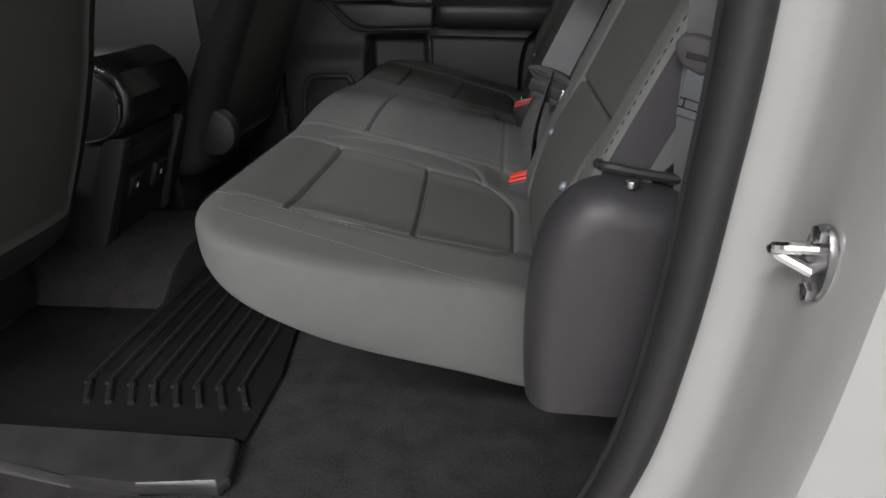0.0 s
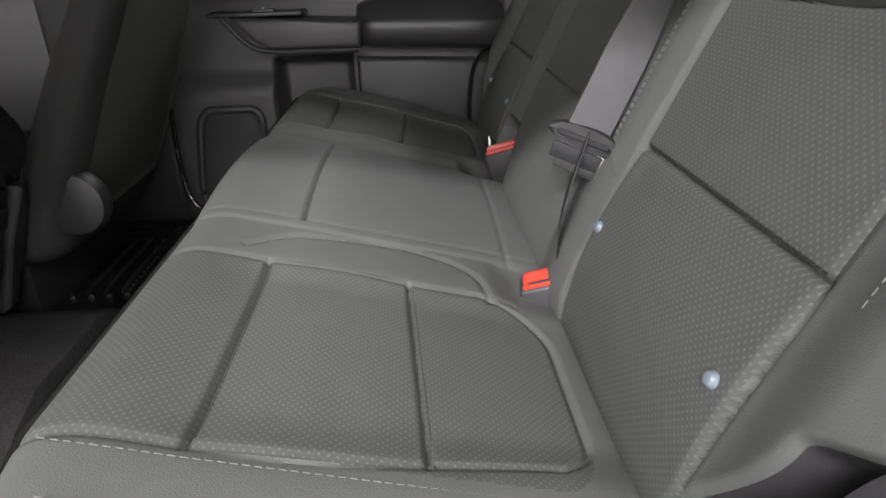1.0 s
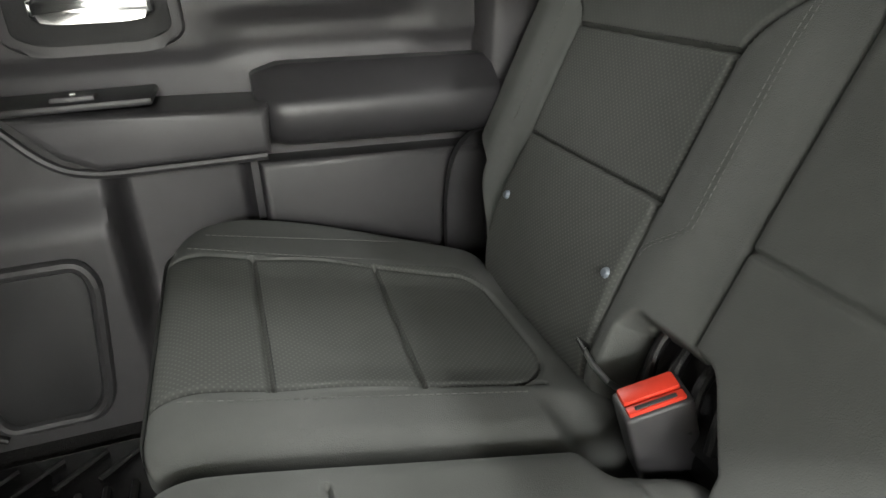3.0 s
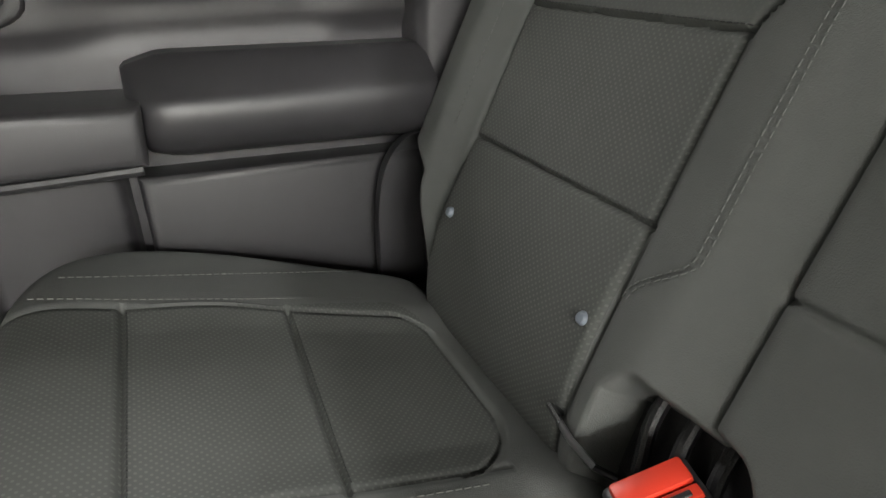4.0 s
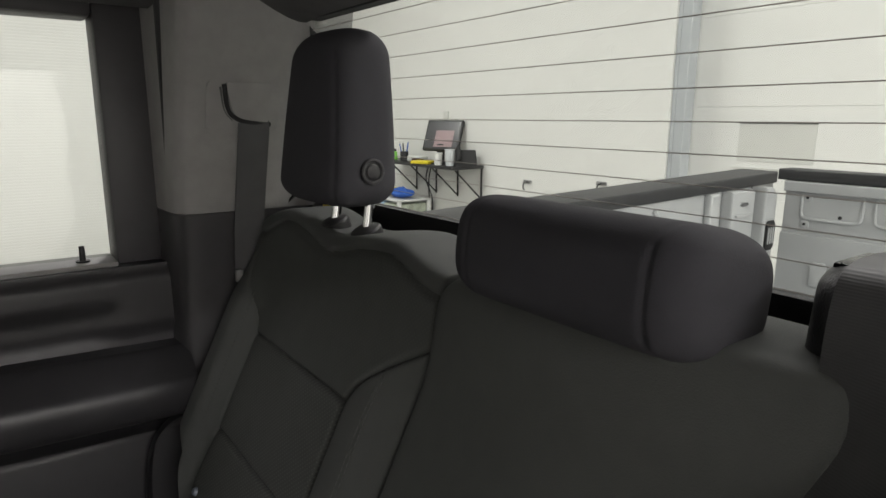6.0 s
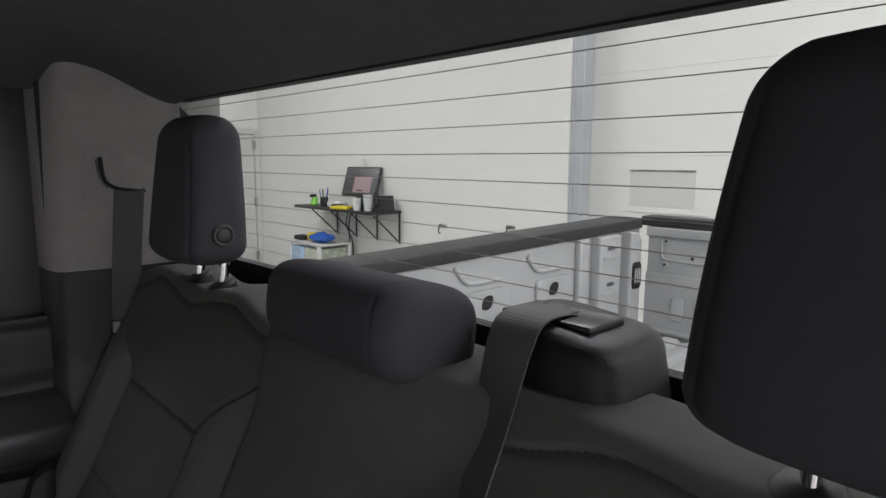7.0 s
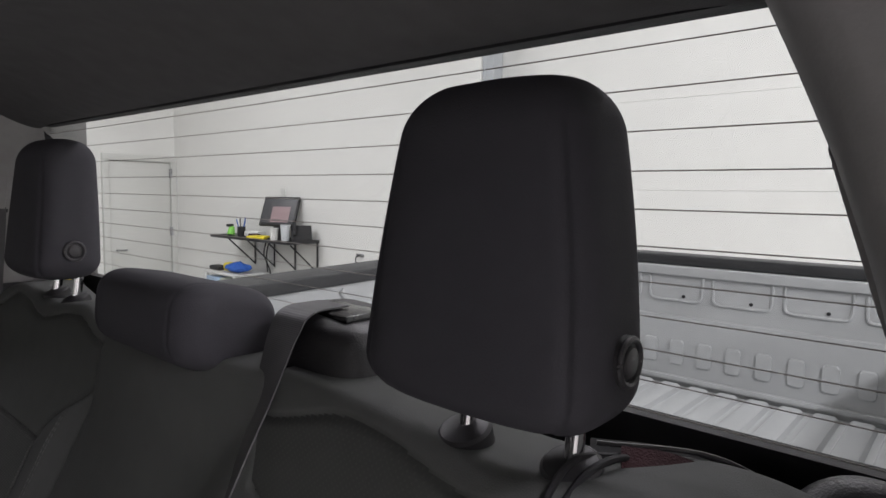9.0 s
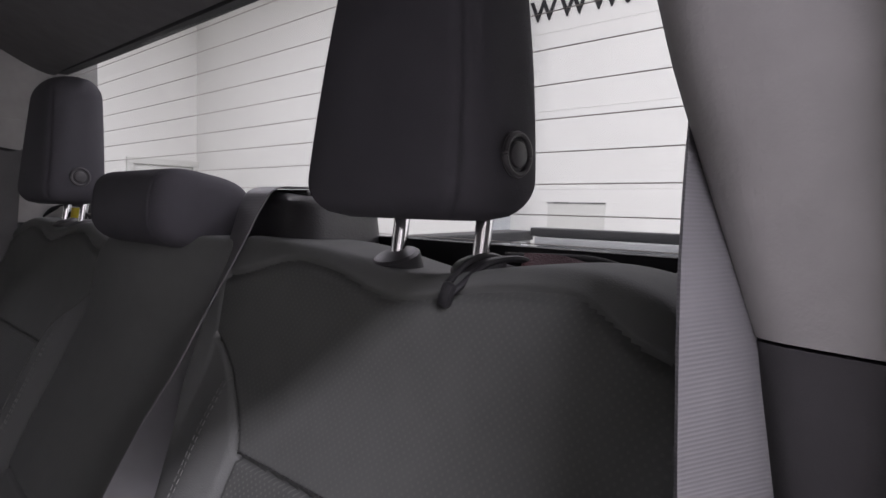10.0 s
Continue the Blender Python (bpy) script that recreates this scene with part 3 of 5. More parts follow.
cushion_seam([(0.05 + 0.30 * k / 60, 0.603 + 0.085 * 0.30 * k / 60) for k in range(61)], SEAT_ONE, 0.0016)
for sgn, par in ((1, BACK_ONE), (-1, BACK_TWO)):
    for at in (0.217, 0.365):
        line = [(at + 0.0042, sgn * (inner_edge(at) + 0.004 + (outer_edge(at) - inner_edge(at) - 0.008) * k / 60)) for k in range(61)]
        stitches("stitching", [back_point(a, b, back_dent(a, b) + 0.0002) for a, b in line], par, 0.0062, 0.0038, SEAL, "dark thread")
    line = [(0.200 + 0.17 * k / 60, sgn * 0.6765) for k in range(61)]
    stitches("stitching", [back_point(a, b, back_dent(a, b) - 0.0012) for a, b in line], par, 0.0095, 0.0042, SEAL, "dark thread")
    for yy in (0.2325, 0.2385):
        line = [(0.165 + 0.257 * k / 60, sgn * (yy + 0.046 * (1 - sm(0.165, 0.215, 0.165 + 0.257 * k / 60)))) for k in range(61)]
        stitches("stitching", [back_point(a, b, back_dent(a, b) + 0.0008) for a, b in line], par)
    line = [(0.222 + 0.20 * k / 60, sgn * 0.611) for k in range(61)]
    stitches("stitching", [back_point(a, b, back_dent(a, b) + 0.0008) for a, b in line], par)


def anchor_bar(parent):
    bm = tube(bmesh.new(), [(0.418, 0.296, 1.152), (0.402, 0.294, 1.168), (0.400, 0.262, 1.160), (0.402, 0.236, 1.156), (0.42, 0.232, 1.14)], 0.0030, 8)
    part("anchor_bar", bm, SATIN, parent, "bright steel anchor bar")


anchor_bar(BACK_ONE)


def recess_ribs(parent):
    """The black moulding with upright ribs that shows in the hollow behind the buckle."""
    cover = [back_point(a, y, n) for a, y, n in ((0.112, 0.250, -0.050), (0.112, 0.125, -0.050), (0.035, 0.095, -0.055), (0.035, 0.255, -0.055))]
    bm = bmesh.new()
    low, high = [bm.verts.new(p) for p in cover], [bm.verts.new(Vector(p) + Vector((-DZ, 0, DX)) * 0.010) for p in cover]
    bm.faces.new(low)
    bm.faces.new(high[::-1])
    for k in range(4):
        bm.faces.new((low[k], low[(k + 1) % 4], high[(k + 1) % 4], high[k]))
    body = part("buckle_moulding", bm, PLASTIC, parent, "black plastic moulding behind the buckle")
    for y in (0.238, 0.208, 0.176, 0.146):
        line = curve_points([back_point(0.112, y, -0.036), back_point(0.085, y - 0.004, -0.030), back_point(0.050, y - 0.010, -0.034)], 6)
        part("rib", tube(bmesh.new(), line, 0.0060, 10), PLASTIC, body)


recess_ribs(BACK_ONE)
part("hem", tube(bmesh.new(), curve_points([(0.456, -0.672, 1.295), (0.461, -0.685, 1.296), (0.470, -0.690, 1.296), (0.486, -0.6915, 1.2925), (0.521, -0.692, 1.287), (0.565, -0.691, 1.281)], 8), 0.0046, 8), SEAL, BACK_TWO, "black elastic hem")


# -- head restraints --
def head_restraint(y, label):
    ob = thing("head_restraint", label, "head restraint", "outer head restraints")
    ob.location = (0.638, y, 1.605)
    bottom, top = 0.042, 0.256

    def place(u, v):
        th = 2 * math.pi * v
        z = bottom + (top - bottom) * u
        w = 0.0930 - 0.026 * u ** 1.8
        dpt = 0.049 - 0.011 * u
        for d, r in ((u * (top - bottom), 0.03), ((1 - u) * (top - bottom), 0.036)):
            if d < r:
                q = 1 - d / r
                k = math.sqrt(max(0, 1 - q * q))
                w -= r * (1 - k) * (0.85 if r > 0.033 else 1)
                dpt -= min(dpt * 0.8, 0.03) * (1 - k)
        C, S = spow(math.cos(th), 6), spow(math.sin(th), 5 if math.sin(th) > 0 else 3)
        crown = 0.008 * (1 - C * C)
        seam = dent(abs(w * C) - (w - 0.014), 0.003, 0.003) * (1 - sm(0.80, 0.92, u)) if S > 0.3 else 0
        return (-0.020 + 0.014 * u - (dpt + crown + seam) * S if S > 0 else -0.020 + 0.014 * u - dpt * S, 0.005 + w * C, z)
    surf("cushion", 60, 120, place, lambda u, v: "cushion", {"cushion": ("cushion", HEADCLOTH, ob, "black cloth pad with side seams")})
    for side in (-0.048, 0.040):
        part("post", tube(bmesh.new(), [(-0.007, side, -0.01), (0.004, side, 0.07)], 0.0065, 14), CHROME, ob, "chrome post")
        foot, axis = Vector((-0.0065, side, 0.0100)), Vector((-0.34, 0, 0.94))
        bm = cyl(bmesh.new(), foot - axis * 0.022, foot, 0.0205, 36, 0.0205)
        cyl(bm, foot, foot + axis * 0.0022, 0.0203, 36, 0.0180)
        cyl(bm, foot + axis * 0.002, foot + axis * 0.0050, 0.0180, 36, 0.0085)
        part("post_guide", bm, POCKET, ob, "black plastic guide collar")
    bm = bmesh.new()
    cyl(bm, (-0.018, -0.076, 0.087), (-0.018, -0.0890, 0.087), 0.0155, 40, bevel=0.002)
    b = part("release_button", bm, POCKET, ob, "round black plastic release button")
    ring = [(-0.018 + 0.0135 * math.cos(a), -0.0893, 0.087 + 0.0135 * math.sin(a)) for a in [2 * math.pi * k / 40 for k in range(42)]]
    part("button_ring", tube(bmesh.new(), ring, 0.0022, 8), TRIM, b, "raised rim of the button")
    part("button_cap", cyl(bmesh.new(), (-0.018, -0.088, 0.087), (-0.018, -0.0915, 0.087), 0.0090, 32, bevel=0.002), TRIM, b)
    return ob


head_restraint(-0.434, "tall black cloth head restraint on chrome posts, behind the door")
head_restraint(0.437, "tall black cloth head restraint on chrome posts, yellow tag behind")


def middle_head_restraint():
    ob = thing("middle_head_restraint", "low wide black cloth head restraint on the middle place", "head restraint")
    ob.location = (0.615, 0.006, 1.596)

    loop = Loop(0.06, 0.045, 3.4, 3.2)

    def place(u, v):
        y = -0.116 + 0.232 * u
        h, w = 0.045, 0.058
        d = min(u, 1 - u) * 0.232
        k = 1.0
        if d < 0.032:
            q = 1 - d / 0.032
            k = math.sqrt(max(0.0, 1 - q * q)) * 0.45 + 0.55
        k += dent(d - 0.030, 0.0025, 0.030)
        C, S = loop.at(v)
        x = w * k * C
        return (x + 0.10 * h * S, y, 0.048 + h * k * S - 0.18 * x)
    surf("cushion", 120, 90, place, lambda u, v: "cushion", {"cushion": ("cushion", HEADCLOTH, ob, "black cloth pad with end seams")})
    for side in (-0.07, 0.07):
        part("post", tube(bmesh.new(), [(0.01, side, -0.05), (0.012, side, 0.02)], 0.0065, 12), CHROME, ob, "chrome post")
    return ob


middle_head_restraint()


# -- centre belt and its guide --
def belt_guide():
    ob = thing("belt_guide", "black plastic guide on the seat back for the middle belt", "seat belt guide")

    def place(u, v):
        th = 2 * math.pi * v
        z = 1.56 + 0.108 * u
        k = 1 - 0.16 * u
        d = (1 - u) * 0.12
        if d < 0.02:
            q = 1 - d / 0.02
            k *= 0.75 + 0.25 * math.sqrt(max(0, 1 - q * q))
        C, S = spow(math.cos(th), 4), spow(math.sin(th), 4)
        return (0.682 + 0.064 * k * S + 0.006 * u, -0.196 - 0.074 * k * C - 0.010 * (1 - u), z - 0.004 * C)
    surf("body", 30, 64, place, lambda u, v: "body", {"body": ("body", PLASTIC, ob, "")})
    part("slot_plate", boxed(0.655, 0.705, -0.232, -0.142, 1.662, 1.6715, 0.002), GLOSSBLACK, ob)
    return ob


belt_guide()


def middle_belt():
    ob = thing("middle_seat_belt", "grey webbing middle seat belt with a black tongue", "seat belt")
    pts = curve_points([(0.684, -0.178, 1.674), (0.640, -0.179, 1.672), (0.622, -0.180, 1.652), (0.596, -0.186, 1.60), (0.515, -0.206, 1.45), (0.442, -0.230, 1.308)], 14)
    turn = [math.radians(float(np.interp(p[2], (1.38, 1.45, 1.49, 1.56, 1.66), (88, 62, 42, 28, 0)))) for p in pts]
    part("webbing", strap(bmesh.new(), pts, [(math.sin(a), math.cos(a), 0) for a in turn], 0.047), WEBBING, ob, "ribbed grey webbing")
    pts = curve_points([(0.442, -0.230, 1.308), (0.424, -0.235, 1.25), (0.415, -0.236, 1.20), (0.416, -0.225, 1.13)], 10)
    part("lower_webbing", strap(bmesh.new(), pts, (0.25, 1, 0), 0.034), SEAL, ob, "black folded webbing")
    m = pose(0.438, -0.230, 1.301, 0, 0, 70) @ pose(0, 0, 0, 20, 0, 0)
    flat = [(0.080 * u, 0.024 * v) for u, v in rounded(1, 1, 0.48)]
    t = part("tongue", prism(bmesh.new(), flat, lambda u, v, d: m @ Vector((-d, u, v)), -0.006, 0.007, 0.004, 3), PLASTIC, ob, "black plastic oval tongue")
    part("tongue_slot", boxed(-0.0085, -0.0065, -0.028, 0.028, -0.003, 0.003, 0.0008, 1, m), SEAL, t, "black belt slot")
    part("tongue_plate", boxed(-0.002, 0.002, -0.030, 0.020, -0.040, -0.012, 0.0015, 2, m), SATIN, t, "steel latch plate")
    part("folded_webbing", boxed(-0.006, -0.002, -0.026, 0.028, -0.030, -0.012, 0.002, 2, m), SEAL, ob, "black webbing folded through the tongue")
    return ob


middle_belt()


def buckle(x, y, z, lean, label):
    ob = thing("belt_buckle", label, "seat belt buckle", "belt buckles")
    ob.matrix_world = pose(x, y, z, 0, lean, 0) @ pose(0, 0, 0, 0, 0, 78)
    part("body", boxed(-0.019, 0.019, -0.031, 0.031, -0.09, 0.001, 0.005, 3), TRIM, ob)
    b = part("button", boxed(-0.004, 0.0155, -0.026, 0.026, -0.004, 0.007, 0.003, 2), RED, ob, "red release button")
    part("button_ridge", boxed(-0.0155, -0.0055, -0.026, 0.026, -0.004, 0.0045, 0.002, 2), RED, b, "red rear edge of the button")
    part("latch_slot", boxed(-0.0135, -0.0085, -0.019, 0.019, 0.003, 0.0052, 0.0008, 1), PLASTIC, ob, "black latch slot")
    return ob


buckle(0.402, -0.237, 1.140, -18, "black seat belt buckle with a red button")
buckle(0.410, 0.184, 1.176, -18, "black seat belt buckle with a red button")


# -- right door --
DY = 0.77


def on_door(u, v, d):
    """u fore and aft, v up, d into the cab."""
    return (u, DY - d, v)


def right_door():
    ob = tagged(thing("door_1", "closed rear door, dark grey plastic inner panel", "car door"), kind="structure")

    # the inner panel, with a long hollow above the arm rest and a step ahead of the map pocket
    def relief(x, z):
        d = 0.012 * sm(1.40, 1.43, z) * (1 - sm(1.50, 1.52, z))
        d -= 0.013 * sm(0.06, 0.15, x) * (1 - sm(0.34, 0.42, x)) * sm(1.395, 1.425, z) * (1 - sm(1.445, 1.478, z))
        d -= 0.050 * sm(-0.085, -0.06, x) * (1 - sm(0.10, 0.118, x)) * (1 - sm(1.25, 1.275, z)) * sm(1.0, 1.03, z)
        d += 0.030 * sm(-0.42, -0.33, x) * (1 - sm(-0.09, -0.07, x)) * (1 - sm(1.18, 1.26, z))
        return d
    nx, nz = 150, 110
    verts, faces = [], []
    for i in range(nx):
        for j in range(nz):
            x, z = -0.52 + 1.01 * i / (nx - 1), 0.86 + 0.662 * j / (nz - 1)
            verts.append((x, DY - relief(x, z), z))
    for i in range(nx - 1):
        for j in range(nz - 1):
            a = i * nz + j
            faces.append((a, a + nz, a + nz + 1, a + 1))
    rim = [i * nz for i in range(nx)] + [(nx - 1) * nz + j for j in range(1, nz)] + [i * nz + nz - 1 for i in range(nx - 2, -1, -1)] + [j for j in range(nz - 2, 0, -1)]
    base = len(verts)
    verts += [(verts[k][0], DY + 0.10, verts[k][2]) for k in rim]
    n = len(rim)
    for k in range(n):
        faces.append((rim[k], base + k, base + (k + 1) % n, rim[(k + 1) % n]))
    faces.append([base + k for k in range(n)])
    p = mesh_object("inner_panel", verts, faces, DOORPLASTIC, ob, "dark grey grained plastic panel")
    p.data.set_sharp_from_angle(angle=radians(50))
    bm = bmesh.new()
    box(bm, 0.404, 0.49, DY + 0.03, DY + 0.10, 1.518, 2.0, 0.006)
    box(bm, 0.484, 0.56, DY + 0.034, DY + 0.104, 0.86, 2.0, 0.004)
    box(bm, -0.52, -0.46, DY + 0.03, DY + 0.10, 1.518, 2.0, 0.006)
    box(bm, -0.46, 0.404, DY + 0.03, DY + 0.10, 1.90, 2.0, 0.006)
    part("window_frame", bm, TRIM, ob, "dark grey window frame")
    part("window_ledge", boxed(-0.46, 0.404, DY + 0.012, DY + 0.09, 1.512, 1.530, 0.004), PILLAR, ob, "pale window ledge")
    p = part("pane", boxed(-0.46, 0.404, DY + 0.06, DY + 0.064, 1.525, 1.91), GLASS, ob, "clear side window")
    p.visible_shadow = False
    bm = cyl(bmesh.new(), (0.357, DY + 0.035, 1.528), (0.357, DY + 0.035, 1.556), 0.005, 16, 0.004, 0.001)
    cyl(bm, (0.357, DY + 0.035, 1.529), (0.357, DY + 0.035, 1.533), 0.010, 16)
    part("lock_pin", bm, PLASTIC, ob, "black lock pin")
    # the arm pad: a slanted upper face, a rounded front and an undercut below, with a chamfered fore end
    section = curve_points([(-0.02, 1.0, 0), (0.022, 0.995, 0), (0.040, 0.96, 0), (0.078, 0.72, 0), (0.091, 0.60, 0), (0.094, 0.42, 0), (0.088, 0.20, 0), (0.070, 0.06, 0), (0.03, 0.0, 0), (-0.02, -0.01, 0)], 5)
    stations = [(0.136, 0.60, 0.30, 0.86), (0.141, 0.80, 0.16, 0.90), (0.150, 0.92, 0.06, 0.93), (0.172, 0.99, 0.01, 0.99), (0.185, 1.0, 0.0, 1.0), (0.30, 1.0, 0.0, 1.0), (0.40, 1.0, 0.0, 1.0), (0.478, 1.0, 0.0, 1.0), (0.486, 0.95, 0.02, 0.98)]
    verts, n = [], len(section)
    for x, reach, lo, hi in stations:
        z0, z1 = 1.288 - 0.036 * (x - 0.150), 1.399 - 0.028 * (x - 0.175)
        verts += [on_door(x, z0 + (z1 - z0) * (lo + (hi - lo) * q[1]), q[0] * reach if q[0] > 0 else q[0]) for q in section]
    faces = [(i * n + j, i * n + (j + 1) % n, (i + 1) * n + (j + 1) % n, (i + 1) * n + j) for i in range(len(stations) - 1) for j in range(n)]
    faces += [list(range(n)), [(len(stations) - 1) * n + j for j in range(n)][::-1]]
    p = mesh_object("arm_pad", verts, faces, ARMPAD, ob, "padded black arm rest")
    p.data.set_sharp_from_angle(angle=radians(40))
    bm = prism(bmesh.new(), [(-0.062, 1.298), (-0.10, 1.318), (-0.150, 1.372), (0.150, 1.358), (0.146, 1.296)], on_door, -0.02, 0.112, 0.012, 3)
    part("pull_handle", bm, DOORPLASTIC, ob, "grey plastic pull handle")
    bm = tube(bmesh.new(), curve_points([on_door(-0.175, 1.374, 0.085), on_door(-0.12, 1.315, 0.095), on_door(-0.07, 1.295, 0.100), on_door(0.02, 1.293, 0.103), on_door(0.14, 1.293, 0.103)], 8), 0.006, 8)
    part("pull_rim", bm, PLASTIC, ob, "black lower edge of the pull handle")
    p = part("switch_plate", boxed(-0.205, 0.015, DY - 0.10, DY - 0.002, 1.372, 1.382, 0.004), PLASTIC, ob, "black switch plate")
    part("switch", boxed(-0.10, -0.05, DY - 0.085, DY - 0.055, 1.380, 1.388, 0.003), TRIM, p, "window switch")
    part("switch_mark", boxed(-0.078, -0.072, DY - 0.072, DY - 0.068, 1.387, 1.3895, 0.0005), WHITEP, p)
    # Map pocket darker than the panel: the seat's shade put into its colour.
    bm = prism(bmesh.new(), [(0.128, 0.98), (0.482, 0.98), (0.482, 1.252), (0.128, 1.266)], on_door, -0.02, 0.045, 0.012, 3)
    part("map_pocket", bm, POCKET, ob, "grey plastic map pocket, coloured darker for shade low on the door")

    def speaker(w, h):
        return [(-0.216 + w * u + 0.035 * v, 1.022 + h * v) for u, v in rounded(1, 1, 0.2)]
    bm = prism(bmesh.new(), speaker(0.178, 0.275), on_door, 0.02, 0.031, 0.004, 2)
    loop = [on_door(u, v, 0.031) for u, v in speaker(0.160, 0.257)]
    tube(bm, loop + loop[:2], 0.0105, 10)
    p = part("speaker_ring", bm, POCKET, ob, "dark speaker surround")
    bm = prism(bmesh.new(), speaker(0.142, 0.240), on_door, 0.028, 0.0345, 0.002, 2)
    part("speaker_grille", bm, SEAL, p, "black speaker grille")

    def bezel(w, h):
        return [(-0.042 + w * u, 1.476 + h * v) for u, v in rounded(1, 1, 0.28)]
    p = part("handle_bezel", prism(bmesh.new(), bezel(0.215, 0.100), on_door, 0.0, 0.022, 0.007, 3), TRIM, ob, "grey handle surround")
    q = part("handle_well", prism(bmesh.new(), bezel(0.185, 0.074), on_door, 0.015, 0.0245, 0.003, 2), SEAL, p, "black handle well")
    bm = prism(bmesh.new(), [(-0.035 + 0.140 * u, 1.484 + 0.036 * v) for u, v in rounded(1, 1, 0.3)], on_door, 0.028, 0.046, 0.007, 3)
    part("handle", bm, CHROME, p, "chrome door handle")
    return ob


right_door()


# -- pillars --
TRIM_Z = (1.0, 1.52, 1.6, 1.64, 1.68, 1.72, 1.76, 1.8, 1.84, 1.88, 1.92, 1.97)
TRIM_Y = (0.745, 0.705, 0.690, 0.678, 0.6655, 0.652, 0.641, 0.627, 0.610, 0.592, 0.572, 0.545)


def trim_face(z):
    """How far from the middle the pillar trim's inner face stands at a height."""
    return float(np.interp(z, TRIM_Z, TRIM_Y))


def pillar(side, name, label):
    ob = tagged(thing(name, label, "pillar"), kind="structure")
    s = side
    f = 0.474 if s > 0 else 0.530
    out = 0.80 if s > 0 else 0.768

    def column(z0, z1, mat, grow, what):
        """The trim between two heights: it wraps round from the side to the rear window, and draws in towards the roof."""
        nz, rows = 30, []
        for k in range(nz):
            z = z0 + (z1 - z0) * k / (nz - 1)
            e = trim_face(z)
            back = 0.712 - 0.052 * max(0.0, (z - 1.60) / 0.30)
            pts = curve_points([(f - 0.003, out), (f, e + 0.045), (f + 0.008, e + 0.012), (f + 0.032, e), (0.600, e - 0.001), (0.640, e - 0.001), (back - 0.012, e - 0.005), (back + 0.006, e - 0.008)], 5)
            pts += [np.array((back + 0.06, e - 0.008)), np.array((back + 0.06, out + 0.004)), np.array((f - 0.004, out + 0.004))]
            g = grow * (1 if k in (0, nz - 1) else 0)
            rows.append([(p[0], s * (p[1] + g), z) for p in pts])
        n = len(rows[0])
        verts = [v for r in rows for v in r]
        faces = [(k * n + i, k * n + (i + 1) % n, (k + 1) * n + (i + 1) % n, (k + 1) * n + i) for k in range(nz - 1) for i in range(n)]
        faces += [list(range(n)), [(nz - 1) * n + i for i in range(n)][::-1]]
        o = mesh_object(what[0], verts, faces, mat, ob, what[1])
        o.data.set_sharp_from_angle(angle=radians(45))
    column(1.6085, 1.96, PILLAR, 0.001, ("upper_trim", "light grey upper trim"))
    column(0.98, 1.607, TRIM, 0.001, ("lower_trim", "dark grey lower trim"))

    if s > 0:
        for dx, r in ((0.0, 0.0085), (0.016, 0.0055)):
            line = curve_points([(0.484 + dx, 0.748, 0.98), (0.486 + dx, 0.748, 1.30), (0.484 + dx, 0.742, 1.55), (0.480 + dx, 0.715, 1.75), (0.474 + dx, 0.68, 1.93)], 8)
            part("door_seal", tube(bmesh.new(), line, r, 10), SEAL, ob, "black rubber door seal")

    def on_trim(u, v, d):
        return (u + (0.0 if s > 0 else 0.056), s * (trim_face(v) - d), v)

    def plate(x0, x1, z0, z1, r, n=10):
        """A rounded plate laid on the curved trim."""
        return [((x0 + x1) / 2 + (x1 - x0) * u, (z0 + z1) / 2 + (z1 - z0) * v) for u, v in rounded(1, 1, r, n)]
    p = part("belt_bezel", prism(bmesh.new(), plate(0.514, 0.622, 1.730, 1.809, 0.16), on_trim, -0.006, 0.0028, 0.0015), PILLAR, ob, "grey belt outlet bezel")
    flap = [(0.541, 1.803), (0.549, 1.769), (0.560, 1.756), (0.578, 1.750), (0.606, 1.747), (0.608, 1.803)]
    part("belt_flap", prism(bmesh.new(), [tuple(q) for q in curve_points(flap[:5], 5)] + [flap[5]], on_trim, 0.0, 0.0060, 0.0015), PILLAR, p, "grey flap over the belt outlet")
    line = curve_points([(0.538, 1.801), (0.545, 1.767), (0.558, 1.753), (0.578, 1.747), (0.610, 1.744)], 6)
    part("belt_slot", tube(bmesh.new(), [on_trim(q[0], q[1], 0.0024) for q in line], 0.0036, 8), SEAL, p, "black curved slot")
    line = curve_points([(0.533, 1.797), (0.540, 1.765), (0.552, 1.750)], 6)
    part("slot_edge", tube(bmesh.new(), [on_trim(q[0], q[1], 0.0024) for q in line], 0.0016, 8), WEBBING, p, "pale slot edge")
    return ob


pillar(1, "pillar_1", "grey trim pillar beside the closed rear door")
pillar(-1, "pillar_2", "grey trim pillar beside the open rear door")


